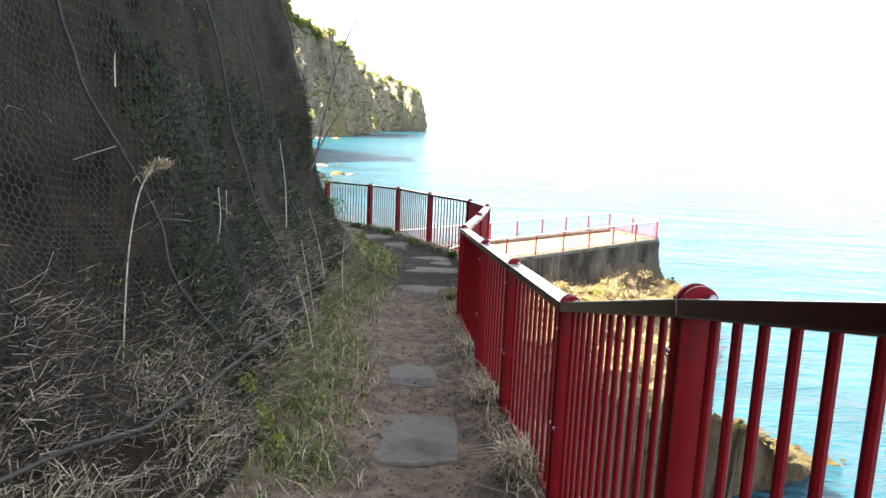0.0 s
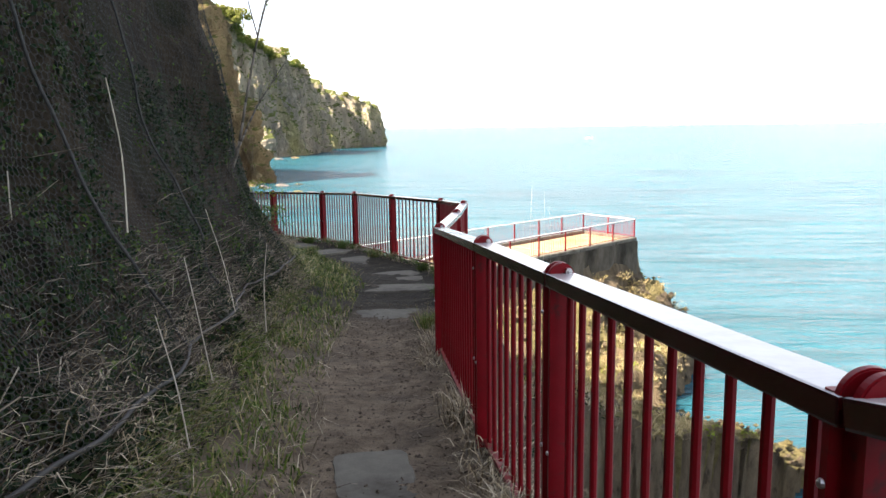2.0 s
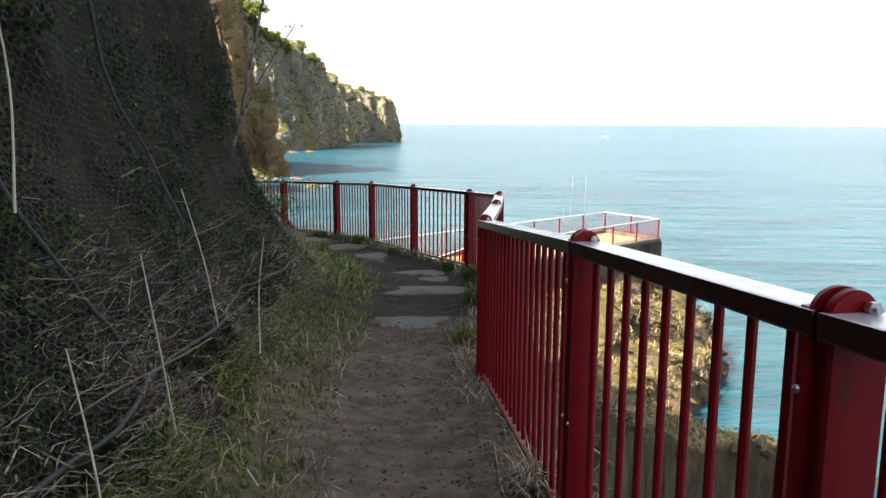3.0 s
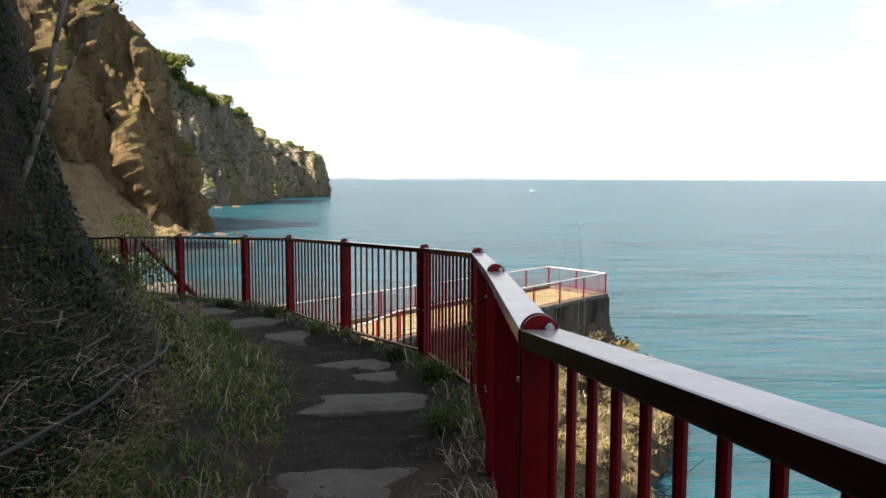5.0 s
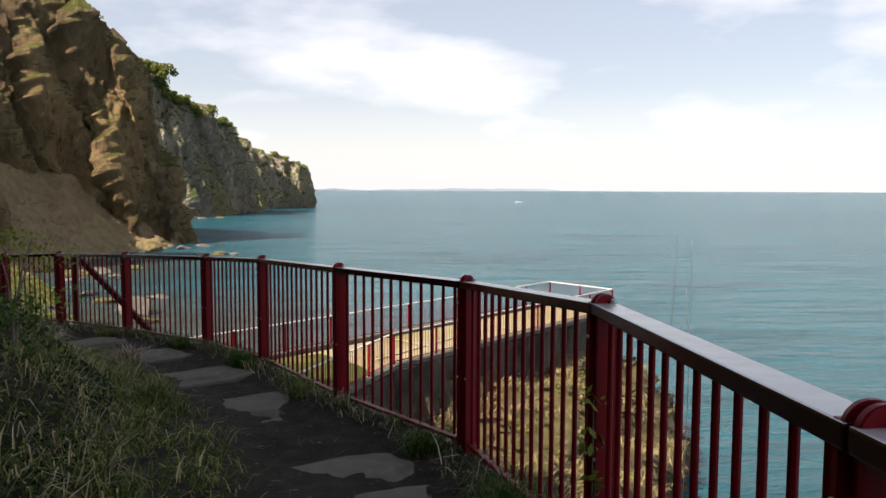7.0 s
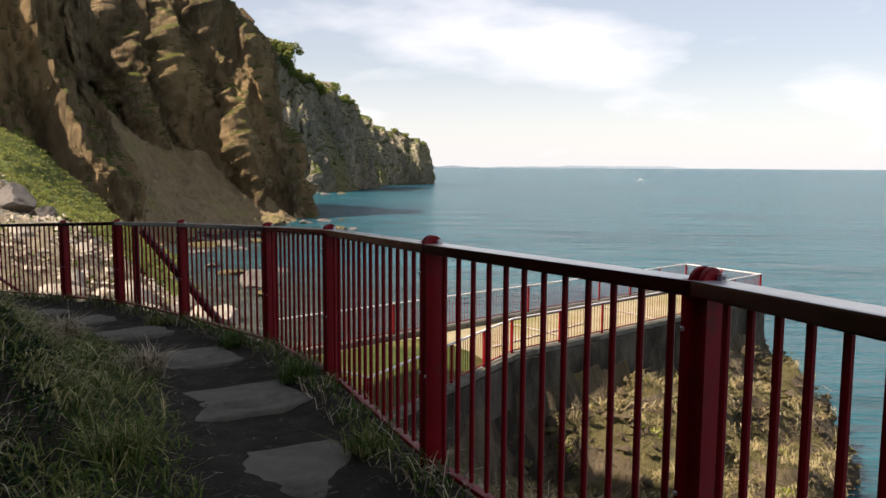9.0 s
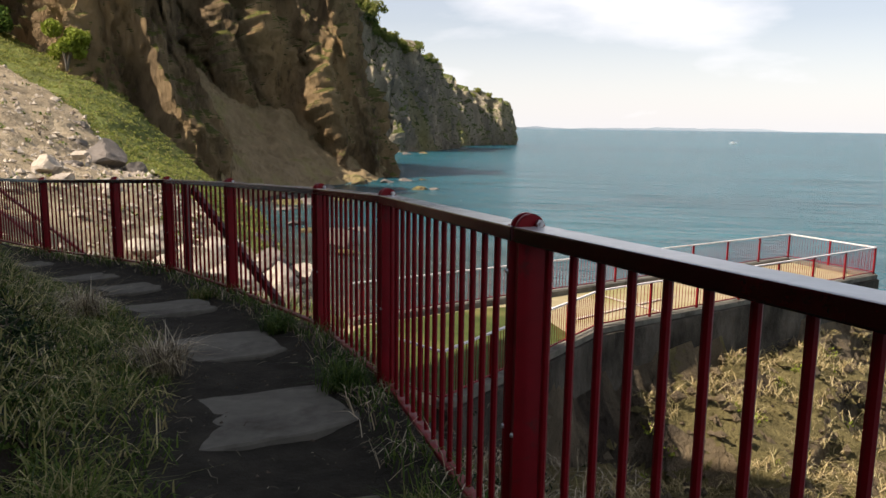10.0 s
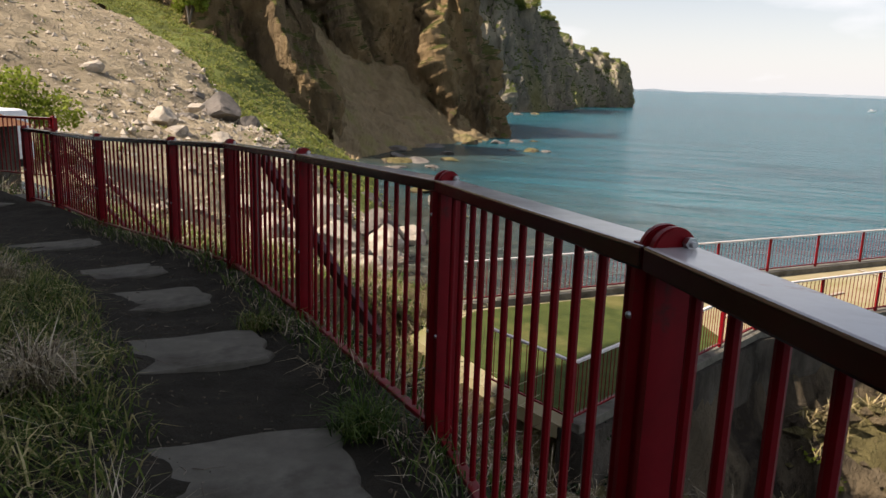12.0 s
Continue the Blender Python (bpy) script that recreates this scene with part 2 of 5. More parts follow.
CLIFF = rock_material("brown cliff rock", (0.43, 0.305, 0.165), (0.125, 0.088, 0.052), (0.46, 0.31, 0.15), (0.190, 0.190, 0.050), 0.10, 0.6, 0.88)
# headland's grey-yellow rock, paler than CLIFF with some distance haze mixed in
HEADLAND = rock_material("grey headland rock paled for haze", (0.575, 0.483, 0.345), (0.218, 0.201, 0.172), (0.414, 0.368, 0.172), (0.184, 0.213, 0.069), 0.07, 0.6, 0.72)
SHORE = rock_material("shore rock", (0.26, 0.205, 0.135), (0.060, 0.047, 0.034), (0.28, 0.21, 0.12), (0.27, 0.225, 0.095), 0.55, 0.6, 0.98)
SCREE = surface("pale scree", (0.27, 0.215, 0.135), (0.41, 0.34, 0.23), 0.9, 0.95, (0.198, 0.160, 0.105), 0.12, (0.48, 0.66), bump_scale=1.6, bump_strength=1.0, bump_distance=0.5)
DEBRIS = surface("tan debris cone", (0.17, 0.125, 0.068), (0.27, 0.20, 0.11), 0.4, 0.95, (0.20, 0.17, 0.07), 0.12, (0.52, 0.66), bump_scale=1.4, bump_strength=0.8, bump_distance=0.4)
TURF = surface("green slope turf", (0.085, 0.105, 0.024), (0.155, 0.175, 0.05), 0.7, 0.9, (0.09, 0.10, 0.03), 0.16, (0.5, 0.66), bump_scale=2.2, bump_strength=0.9, bump_distance=0.4)
# greens cut by a quarter to stand for the hill's shadow on the lawn
LAWN = surface("terrace lawn darkened for shade", (0.036, 0.052, 0.012), (0.080, 0.095, 0.025), 2.2, 0.95, (0.15, 0.135, 0.045), 0.35, (0.56, 0.7), bump_scale=16, bump_strength=0.8, bump_distance=0.05)
# blue-grey of the air between is painted on as the hills' base colour
HAZE_LAND = surface("far hills in haze colour", (0.30, 0.36, 0.42), (0.36, 0.42, 0.47), 0.002, 1.0)

SEA, nt, p = material("sea water", (0.020, 0.120, 0.150), 0.22)
patches = ramp(nt, tex(nt, 0.012, 6, 0.62, (0.28, 1.0, 1), distort=0.8), 0.36, 0.66)
near_shore = ramp(nt, tex(nt, 0.05, 5, 0.6, (0.5, 1, 1)), 0.42, 0.7)
c = socket_mix(nt, patches, (0.006, 0.054, 0.080), (0.026, 0.126, 0.150))
c = socket_mix(nt, near_shore, c, (0.015, 0.094, 0.118))
c = socket_mix(nt, ramp(nt, tex(nt, 0.16, 6, 0.7, (0.22, 1.0, 1), distort=0.6), 0.48, 0.70), c, (0.004, 0.045, 0.058))
c = socket_mix(nt, ramp(nt, tex(nt, 0.055, 6, 0.72, (0.34, 1.0, 1), distort=0.8), 0.50, 0.66), c, (0.005, 0.050, 0.068))
for px, py, inner, outer in ((-34, 66, 16, 44), (-58, 128, 8, 34), (-24, 48, 8, 26)):
    # murky shallows over the rock of the cove
    wc_ = nt.nodes.new("ShaderNodeTexCoord")
    far_ = nt.nodes.new("ShaderNodeVectorMath")
    far_.operation = "DISTANCE"
    far_.inputs[1].default_value = (px, py, 0)
    nt.links.new(wc_.outputs["Object"], far_.inputs[0])
    wob_ = nt.nodes.new("ShaderNodeMath")
    wob_.operation = "MULTIPLY_ADD"
    nt.links.new(tex(nt, 0.09, 6, 0.65), wob_.inputs[0])
    wob_.inputs[1].default_value = 26.0
    nt.links.new(far_.outputs["Value"], wob_.inputs[2])
    mr = nt.nodes.new("ShaderNodeMapRange")
    mr.inputs["From Min"].default_value, mr.inputs["From Max"].default_value = inner + 13, outer + 13
    mr.inputs["To Min"].default_value, mr.inputs["To Max"].default_value = 0.85, 0.0
    nt.links.new(wob_.outputs[0], mr.inputs["Value"])
    bed = socket_mix(nt, ramp(nt, tex(nt, 0.5, 7, 0.7), 0.4, 0.65), (0.030, 0.034, 0.026), (0.085, 0.080, 0.055))
    c = socket_mix(nt, mr.outputs["Result"], c, bed)
foam = ramp(nt, tex(nt, 0.34, 7, 0.75, (0.22, 1, 1)), 0.70, 0.75)
c = socket_mix(nt, foam, c, (0.5, 0.55, 0.55))
nt.links.new(c, p.inputs["Base Color"])
p.inputs["IOR"].default_value = 1.33
p.inputs["Specular IOR Level"].default_value = 0.30
waves = nt.nodes.new("ShaderNodeMath")
waves.operation = "MULTIPLY_ADD"
nt.links.new(tex(nt, 0.42, 7, 0.62, (0.35, 1.0, 1), distort=0.4), waves.inputs[0])
waves.inputs[1].default_value = 1.0
swell = nt.nodes.new("ShaderNodeMath")
swell.operation = "MULTIPLY"
nt.links.new(tex(nt, 0.11, 5, 0.6, (0.28, 1.0, 1), distort=0.5), swell.inputs[0])
swell.inputs[1].default_value = 2.0
nt.links.new(swell.outputs[0], waves.inputs[2])
bump(nt, p, waves.outputs[0], 1.0, 1.7)


# ---- building helpers ----
def mesh_object(name, verts, faces, mat, parent=None, label="", smooth=False):
    me = bpy.data.meshes.new(name)
    me.from_pydata([tuple(v) for v in verts], [], faces)
    if smooth:
        me.polygons.foreach_set("use_smooth", [True] * len(me.polygons))
    me.materials.append(mat)
    ob = new(name, me)
    if parent:
        ob.parent = parent
    return tagged(ob, label)


def part(name, bm, mat, parent=None, label="", smooth=False):
    me = bpy.data.meshes.new(name)
    bm.to_mesh(me)
    bm.free()
    if smooth:
        me.polygons.foreach_set("use_smooth", [True] * len(me.polygons))
    me.materials.append(mat)
    ob = new(name, me)
    if parent:
        ob.parent = parent
    return tagged(ob, label)


def share(name, me, parent, m):
    ob = new(name, me)
    ob.parent = parent
    ob.matrix_basis = m
    return ob


def empty(name, at, label, category, group="", kind=""):
    ob = new(name)
    ob.location = at
    return tagged(ob, label, category, group, kind)


def box(bm, size, m=Matrix(), bevel=0.0):
    made = bmesh.ops.create_cube(bm, size=1.0, matrix=m @ Matrix.Diagonal((*size, 1)))
    if bevel:
        edges = list({e for v in made["verts"] for e in v.link_edges})
        bmesh.ops.bevel(bm, geom=edges, offset=bevel, segments=2, affect="EDGES", profile=0.6)


def rod(bm, a, b, r, segments=8, r2=None):
    a, b = Vector(a), Vector(b)
    d = b - a
    m = Matrix.Translation((a + b) / 2) @ d.to_track_quat("Z", "Y").to_matrix().to_4x4()
    bmesh.ops.create_cone(bm, cap_ends=True, segments=segments, radius1=r, radius2=r if r2 is None else r2, depth=d.length, matrix=m)


def along(a, b):
    """A frame at a whose x axis runs level towards b."""
    d = Vector(b) - Vector(a)
    return Matrix.Translation(a) @ Matrix.Rotation(math.atan2(d.y, d.x), 4, "Z")


def spline(points, n):
    """n points along a Catmull-Rom curve through points, evenly by station."""
    p = np.array(points, float)
    q = np.vstack([2 * p[0] - p[1], p, 2 * p[-1] - p[-2]])
    u = np.linspace(0, len(p) - 1, n)
    i = np.minimum(u.astype(int), len(p) - 2)
    f = (u - i)[:, None]
    a, b, c, d = q[i], q[i + 1], q[i + 2], q[i + 3]
    return 0.5 * (2 * b + (c - a) * f + (2 * a - 5 * b + 4 * c - d) * f ** 2 + (3 * b - a - 3 * c + d) * f ** 3)


def grid_faces(nu, nv):
    i = np.arange(nu - 1)[:, None] * nv + np.arange(nv - 1)[None, :]
    return np.stack([i, i + nv, i + nv + 1, i + 1], -1).reshape(-1, 4).tolist()


def fractal(x, y, z, octaves=5):
    return noise.fractal((x, y, z), 0.9, 2.1, octaves)


def sheet(name, rows, mat, relief, scale, seed=0.0, stretch=0.5, ridges=0.0, fine=0.0, smooth=False, octaves=5):
    """A surface through rows of points (nu x nv x 3), displaced along its normals by fractal relief."""
    g = np.array(rows, float)
    du = np.gradient(g, axis=0)
    dv = np.gradient(g, axis=1)
    n = np.cross(du, dv)
    n /= np.linalg.norm(n, axis=2, keepdims=True) + 1e-9
    nu, nv = g.shape[:2]
    for i in range(nu):
        for j in range(nv):
            x, y, z = g[i, j]
            h = fractal(x * scale + seed, y * scale, z * scale * stretch, octaves)
            if ridges:
                h += ridges * (abs(noise.noise((x * scale * 1.7 + seed, y * scale * 1.7, z * scale * 0.25))) * -2 + 0.6)
            if fine:
                h += fine * (noise.noise((x * scale * 6, y * scale * 6, z * scale * 1.8)) + 0.9 * noise.noise((x * scale * 15, y * scale * 15, z * scale * 6)))
            k = relief[i, j] if isinstance(relief, np.ndarray) else relief
            g[i, j] += n[i, j] * h * k
    return mesh_object(name, g.reshape(-1, 3), grid_faces(nu, nv), mat, smooth=smooth), g


def blades(points, heights, width, lean, rng, droop=0.5):
    """Bent blades of grass as arrays: each of two quads and a tip."""
    n = len(points)
    az = rng.uniform(0, 2 * math.pi, n)
    face = az + math.pi / 2 + rng.uniform(-0.6, 0.6, n)
    d = np.stack([np.cos(az), np.sin(az), np.zeros(n)], 1)
    side = np.stack([np.cos(face), np.sin(face), np.zeros(n)], 1) * (width * rng.uniform(0.6, 1.3, n))[:, None]
    h = np.array(heights)[:, None]
    l = (lean * rng.uniform(0.3, 1.5, n))[:, None] * h
    up = np.array([0, 0, 1.0])
    base = np.array(points)
    mid = base + up * h * 0.6 + d * l * 0.35
    tip = base + up * h * (1 - droop * rng.uniform(0, 1, (n, 1))) + d * l
    v = np.stack([base - side, base + side, mid - side * 0.8, mid + side * 0.8, tip], 1).reshape(-1, 3)
    k = np.arange(n)[:, None] * 5
    quads = (k + np.array([0, 1, 3, 2])).tolist()
    tris = (k + np.array([2, 3, 4])).tolist()
    return v, quads + tris


def leaves(centres, radii, count, size, rng, flat=0.8):
    """Leaf quads scattered through uneven clumps."""
    c, r = np.array(centres, float), np.array(radii, float)
    pick = rng.choice(len(c), count, p=r ** 2 / (r ** 2).sum())
    d = rng.normal(size=(count, 3))
    d /= np.linalg.norm(d, axis=1, keepdims=True)
    d[:, 2] *= flat
    pos = c[pick] + d * (r[pick] * rng.uniform(0.35, 1.0, count) ** 0.5)[:, None]
    a = rng.normal(size=(count, 3))
    a /= np.linalg.norm(a, axis=1, keepdims=True)
    b = np.cross(a, rng.normal(size=(count, 3)))
    b /= np.linalg.norm(b, axis=1, keepdims=True)
    s = (size * rng.uniform(0.6, 1.4, count))[:, None]
    v = np.stack([pos - a * s, pos - b * s * 0.5, pos + a * s, pos + b * s * 0.5], 1).reshape(-1, 3)
    return v, (np.arange(count)[:, None] * 4 + np.arange(4)).tolist()


# ---- sea and far land ----
ring = [0, 40, 90, 160, 260, 400, 650, 1100, 2000, 3200, 4900]
vs, fs = [], []
for r in ring:
    for k in range(48):
        vs.append((r * math.cos(k * math.pi / 24), r * math.sin(k * math.pi / 24), 0))
for i in range(len(ring) - 1):
    for k in range(48):
        k2 = (k + 1) % 48
        fs.append((i * 48 + k, (i + 1) * 48 + k, (i + 1) * 48 + k2, i * 48 + k2) if i else (k, 48 + k, 48 + k2))
fs = [f for f in fs if len(set(f)) == len(f)]
water = mesh_object("water", vs, fs, SEA)
water.location = (0, 0, -12)
tagged(water, "teal rippled sea with darker wind streaks", "sea", kind="structure")

vs, fs = [], []
for k in range(60):
    a = radians(99 - k * 0.42)
    h = 16 * max(0.0, fractal(k * 0.11, 3.1, 0) + 0.55) * min(1, k / 4, (59 - k) / 18)
    vs += [(4600 * math.cos(a), 4600 * math.sin(a), -14), (4600 * math.cos(a), 4600 * math.sin(a), -10 + h)]
    if k:
        fs.append((2 * k - 2, 2 * k, 2 * k + 1, 2 * k - 1))
backdrop = mesh_object("backdrop", vs, fs, HAZE_LAND)
tagged(backdrop, "faint pale blue hills beyond the sea horizon", "distant hills", kind="structure")


def cliff(name, stations, mat, label, nu, nv, relief, scale, seed, ridges, cap, bulge=0.0):
    """A rock face between a foot line and a crest, with a grassy cap running back from the crest."""
    foot = spline([s[0] for s in stations], nu)
    crest = spline([s[1] for s in stations], nu)
    rows = []
    for a, b in zip(foot, crest):
        col = []
        for k in range(nv):
            f = k / (nv - 1)
            q = a * (1 - f) + b * f
            q[:2] += (a - b)[:2] * bulge * math.sin(f * math.pi)
            col.append(q)
        for d, up in cap:
            back = np.array([-1.0, 0.25, 0]) * d
            back[2] = up
            col.append(b + back)
        rows.append(col)
    rel = np.full((nu, nv + len(cap)), relief)
    rel[:, nv:] *= 0.6
    ob, g = sheet(name, rows, mat, rel, scale, seed, 0.30, ridges, 0.44, octaves=6)
    tagged(ob, label, "cliff", kind="structure")
    return g


near_cliff = cliff("cliff_1", [
    # first three stations: out-of-view wing, added to shade the recess and upper scree
    ((-205, 30, 30), (-225, 30, 100)), ((-178, 70, 28), (-196, 76, 98)), ((-152, 98, 20), (-168, 106, 90)), ((-128, 116, 13), (-138, 124, 58)),
    ((-108, 124, 8), (-116, 130, 36)), ((-92, 126, 5), (-98, 132, 33)), ((-80, 113, 0), (-84, 120, 33)), ((-73, 109, -2), (-78, 116, 32)), ((-66, 115, -8), (-72, 120, 31)),
    ((-60.5, 121, -13), (-68, 126, 29)), ((-68, 128, -14), (-80, 131, 29)), ((-86, 148, -2), (-97, 152, 36)), ((-86, 164, 4), (-98, 168, 42)),
    ((-79, 162, 2), (-91, 166, 40)), ((-77, 172, 3), (-88, 176, 40)), ((-70, 168, -3), (-83, 172, 39.5)), ((-67, 178, -4), (-79, 181, 39)),
    ((-60, 173, -9), (-74, 178, 38)), ((-55, 179, -12), (-71.5, 181, 37)), ((-51.5, 183, -13), (-70, 184, 36)), ((-55, 196, -13), (-74, 196, 33)),
    ((-80, 208, -13), (-98, 212, 38))], CLIFF, "brown weathered cliff face with shaded gullies above the shore",
    340, 100, 3.6, 0.085, 3.0, 1.7, ((6, 0.6), (18, 1.5), (45, 2.5)))
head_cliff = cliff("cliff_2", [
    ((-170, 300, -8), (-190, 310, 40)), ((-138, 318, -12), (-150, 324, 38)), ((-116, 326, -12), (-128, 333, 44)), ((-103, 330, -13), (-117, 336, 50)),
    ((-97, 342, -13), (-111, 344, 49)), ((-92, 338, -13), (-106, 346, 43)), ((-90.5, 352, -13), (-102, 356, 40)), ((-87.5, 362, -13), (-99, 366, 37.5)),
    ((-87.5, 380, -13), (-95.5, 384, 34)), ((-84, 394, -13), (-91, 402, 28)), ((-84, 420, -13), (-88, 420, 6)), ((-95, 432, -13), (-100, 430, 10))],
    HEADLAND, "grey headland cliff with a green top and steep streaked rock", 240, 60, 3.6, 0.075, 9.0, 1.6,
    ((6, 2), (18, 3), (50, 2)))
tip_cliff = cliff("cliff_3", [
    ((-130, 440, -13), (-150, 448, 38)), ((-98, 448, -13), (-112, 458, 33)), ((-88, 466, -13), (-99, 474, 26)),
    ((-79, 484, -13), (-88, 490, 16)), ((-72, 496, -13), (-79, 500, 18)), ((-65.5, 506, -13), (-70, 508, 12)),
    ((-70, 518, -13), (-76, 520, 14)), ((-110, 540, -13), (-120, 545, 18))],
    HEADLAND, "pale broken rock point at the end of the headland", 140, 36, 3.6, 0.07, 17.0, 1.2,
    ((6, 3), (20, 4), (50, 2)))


def patch(name, lower, upper, mat, label, category, nu, nv, relief, scale, seed, sag=0.0):
    lo, hi = spline(lower, nu), spline(upper, nu)
    rows = []
    for a, b in zip(lo, hi):
        col = []
        for k in range(nv):
            f = k / (nv - 1)
            q = a * (1 - f) + b * f
            q[2] += sag * math.sin(f * math.pi)
            col.append(q)
        rows.append(col)
    ob, g = sheet(name, rows, mat, relief, scale, seed, 1.0, octaves=6)
    tagged(ob, label, category, kind="structure")
    return g


RIDGE = [(-125, 92, 24), (-97, 100, 13.2), (-79, 100, 6.4), (-62, 91, 0.8), (-50, 80.5, -3.8), (-40, 75, -6), (-27, 71, -13)]
scree = patch("scree_slope", [(-95, 22, 15), (-72, 30, 7), (-58, 34, 1.5), (-46, 37, -2), (-38, 40, -4.2), (-30, 44, -7), (-20, 48, -13)],
              RIDGE, SCREE, "pale scree slope of loose stones below the cliff", "scree", 120, 80, 0.55, 0.16, 4.0, 1.0)
turf = patch("turf_slope", RIDGE, [(-132, 118, 30), (-104, 119, 17), (-88, 117, 10), (-73, 113, 4.5), (-60, 111, -5), (-53, 109, -9.5), (-44, 104, -13)],
             TURF, "bright green grassy strip beside the scree", "grass slope", 90, 40, 0.7, 0.14, 8.0, 0.4)
cone = patch("debris_cone", [(-50, 112, -13.5), (-54, 128, -13.2), (-54, 144, -13.2), (-51, 158, -13.2), (-47, 172, -13.2), (-46, 182, -13.5)],
             [(-64, 122, -2), (-84, 148, 14), (-87, 163, 12), (-76, 169, 5), (-64, 175, -4), (-53, 183, -9)],
             DEBRIS, "tan debris cone below the cliff gully", "debris", 110, 60, 1.7, 0.16, 2.0, -2.5)

# ---- path, bank and railing line ----
# rail post: x, y, height of the cap's middle
POSTS = [(1.64, -3.4, 1.88), (1.47, -1.65, 1.47), (1.296, 0.113, 1.04), (1.132, 1.871, 0.587), (0.859, 3.39, 0.463), (0.606, 4.705, 0.367), (0.243, 7.191, 0.118),
         (0.318, 9.201, 0.017), (0.351, 11.034, -0.067), (-0.055, 12.876, -0.201), (-0.992, 14.224, -0.25),
         (-1.949, 15.996, -0.343), (-2.882, 17.366, -0.441), (-4.362, 18.77, -0.534), (-5.85, 20.067, -0.636),
         (-7.04, 20.75, -0.716), (-8.958, 21.739, -0.838), (-10.9, 22.9, -0.94), (-11.75, 23.15, -0.94)]
# where path and bank meet, beside each post
TOES = [(-0.42, -3.8), (-0.42, -1.9), (-0.45, -0.1), (-0.52, 1.7), (-0.66, 3.2), (-0.85, 4.6), (-1.25, 6.9), (-1.5, 9.0), (-1.72, 11.0),
        (-2.25, 13.0), (-3.0, 14.6), (-4.0, 16.0), (-4.9, 17.1), (-6.2, 18.1), (-7.3, 18.8), (-8.7, 19.5), (-10.4, 20.3),
        (-12.4, 21.2), (-13.6, 21.6)]
NP = len(POSTS)
_right = [(x, y, z - 1.15) for x, y, z in POSTS]
_left = [(x, y, min(POSTS[i][2] - 1.13, 0.22)) for i, (x, y) in enumerate(TOES)]
right_line = [(2.4, -12.0, 1.5), (2.0, -7.0, 1.2)] + _right + [(-14.5, 24.2, -2.1), (-24, 27.0, -2.3)]
left_line = [(-0.2, -12.2, 0.9), (-0.3, -7.2, 0.7)] + _left + [(-15.5, 21.9, -2.1), (-25, 24.0, -2.3)]
NS = 460
RL, LL = spline(right_line, NS), spline(left_line, NS)
_d = RL[:, :2] - LL[:, :2]
OUT = np.hstack([_d / np.linalg.norm(_d, axis=1, keepdims=True), np.zeros((NS, 1))])
RE = RL + OUT * 0.28


def bank_noise(x, y):
    return 0.028 * fractal(x * 1.6, y * 1.6, 1.0, 4) + 0.010 * noise.noise((x * 9, y * 9, 2))


def ground_at(u, v):
    """A place on the path strip: u along it (0 to 1), v across it, 0 at the rail's outer edge, 1 at the bank's toe."""
    i = min(int(u * (NS - 1)), NS - 2)
    f = u * (NS - 1) - i
    a, b = RE[i] * (1 - f) + RE[i + 1] * f, LL[i] * (1 - f) + LL[i + 1] * f
    q = a * (1 - v) + b * v
    q[2] += bank_noise(q[0], q[1])
    q[2] += 0.05 * math.exp(-((v - 0.16) / 0.1) ** 2) - 0.03 * math.exp(-((v - 0.48) / 0.2) ** 2) + 0.09 * max(0, v - 0.72) / 0.28
    q[2] -= 0.16 * max(0, 0.1 - v) / 0.1
    return q


NV = 26
rows = [[ground_at(i / (NS - 1), j / (NV - 1)) for j in range(NV)] for i in range(NS)]
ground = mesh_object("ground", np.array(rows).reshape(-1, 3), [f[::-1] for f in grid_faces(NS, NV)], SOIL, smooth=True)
tagged(ground, "narrow trodden earth path with stones along the fence", "path", kind="structure")

# top points are out of view, their heights chosen for the shadow they throw
NEAR_PROFILE = ((0, 0), (0.25, 0.17), (0.7, 0.40), (1.3, 0.62), (2.2, 0.82), (3.6, 1.05), (6.0, 1.7), (11.0, 3.0), (16.5, 6.0), (20.0, 21.0))
FAR_PROFILE = ((0, 0), (0.22, 0.34), (0.5, 0.72), (0.8, 1.15), (1.3, 1.6), (3.0, 2.3), (7.0, 3.4), (12.0, 5.0), (17.0, 8.0), (19.0, 19.0))


def profile_at(k, far):
    """Height and set-back of the bank, k from 0 to 1."""
    t = k * (len(NEAR_PROFILE) - 1)
    i = min(int(t), len(NEAR_PROFILE) - 2)
    f = t - i
    h = [a[0] + (b[0] - a[0]) * f for a, b in ((q[i], q[i + 1]) for q in (NEAR_PROFILE, FAR_PROFILE))]
    o = [a[1] + (b[1] - a[1]) * f for a, b in ((q[i], q[i + 1]) for q in (NEAR_PROFILE, FAR_PROFILE))]
    return h[0] * (1 - far) + h[1] * far, o[0] * (1 - far) + o[1] * far


def far_share(y):
    return min(1.0, max(0.0, (y - 9.8) / 2.4))


def bank_at(u, k, lift=0.0, rough=1.0):
    """A place on the bank: u along it, k up it."""
    i = min(int(u * (NS - 1)), NS - 2)
    f = u * (NS - 1) - i
    base = LL[i] * (1 - f) + LL[i + 1] * f
    out = OUT[i] * (1 - f) + OUT[i + 1] * f
    h, o = profile_at(k, far_share(base[1]))
    q = base - out * o
    q[2] += 0.09 + h + bank_noise(base[0], base[1])
    w = min(1.0, h / 0.5) * rough
    bulge = 0.16 * fractal(q[0] * 0.7 + 5, q[1] * 0.7, q[2] * 0.6, 3) + 0.06 * w * fractal(q[0] * 3, q[1] * 3, q[2] * 3, 4)
    return q + out * (bulge * min(1.0, h / 0.5) + lift) + np.array([0, 0, lift * 0.5])


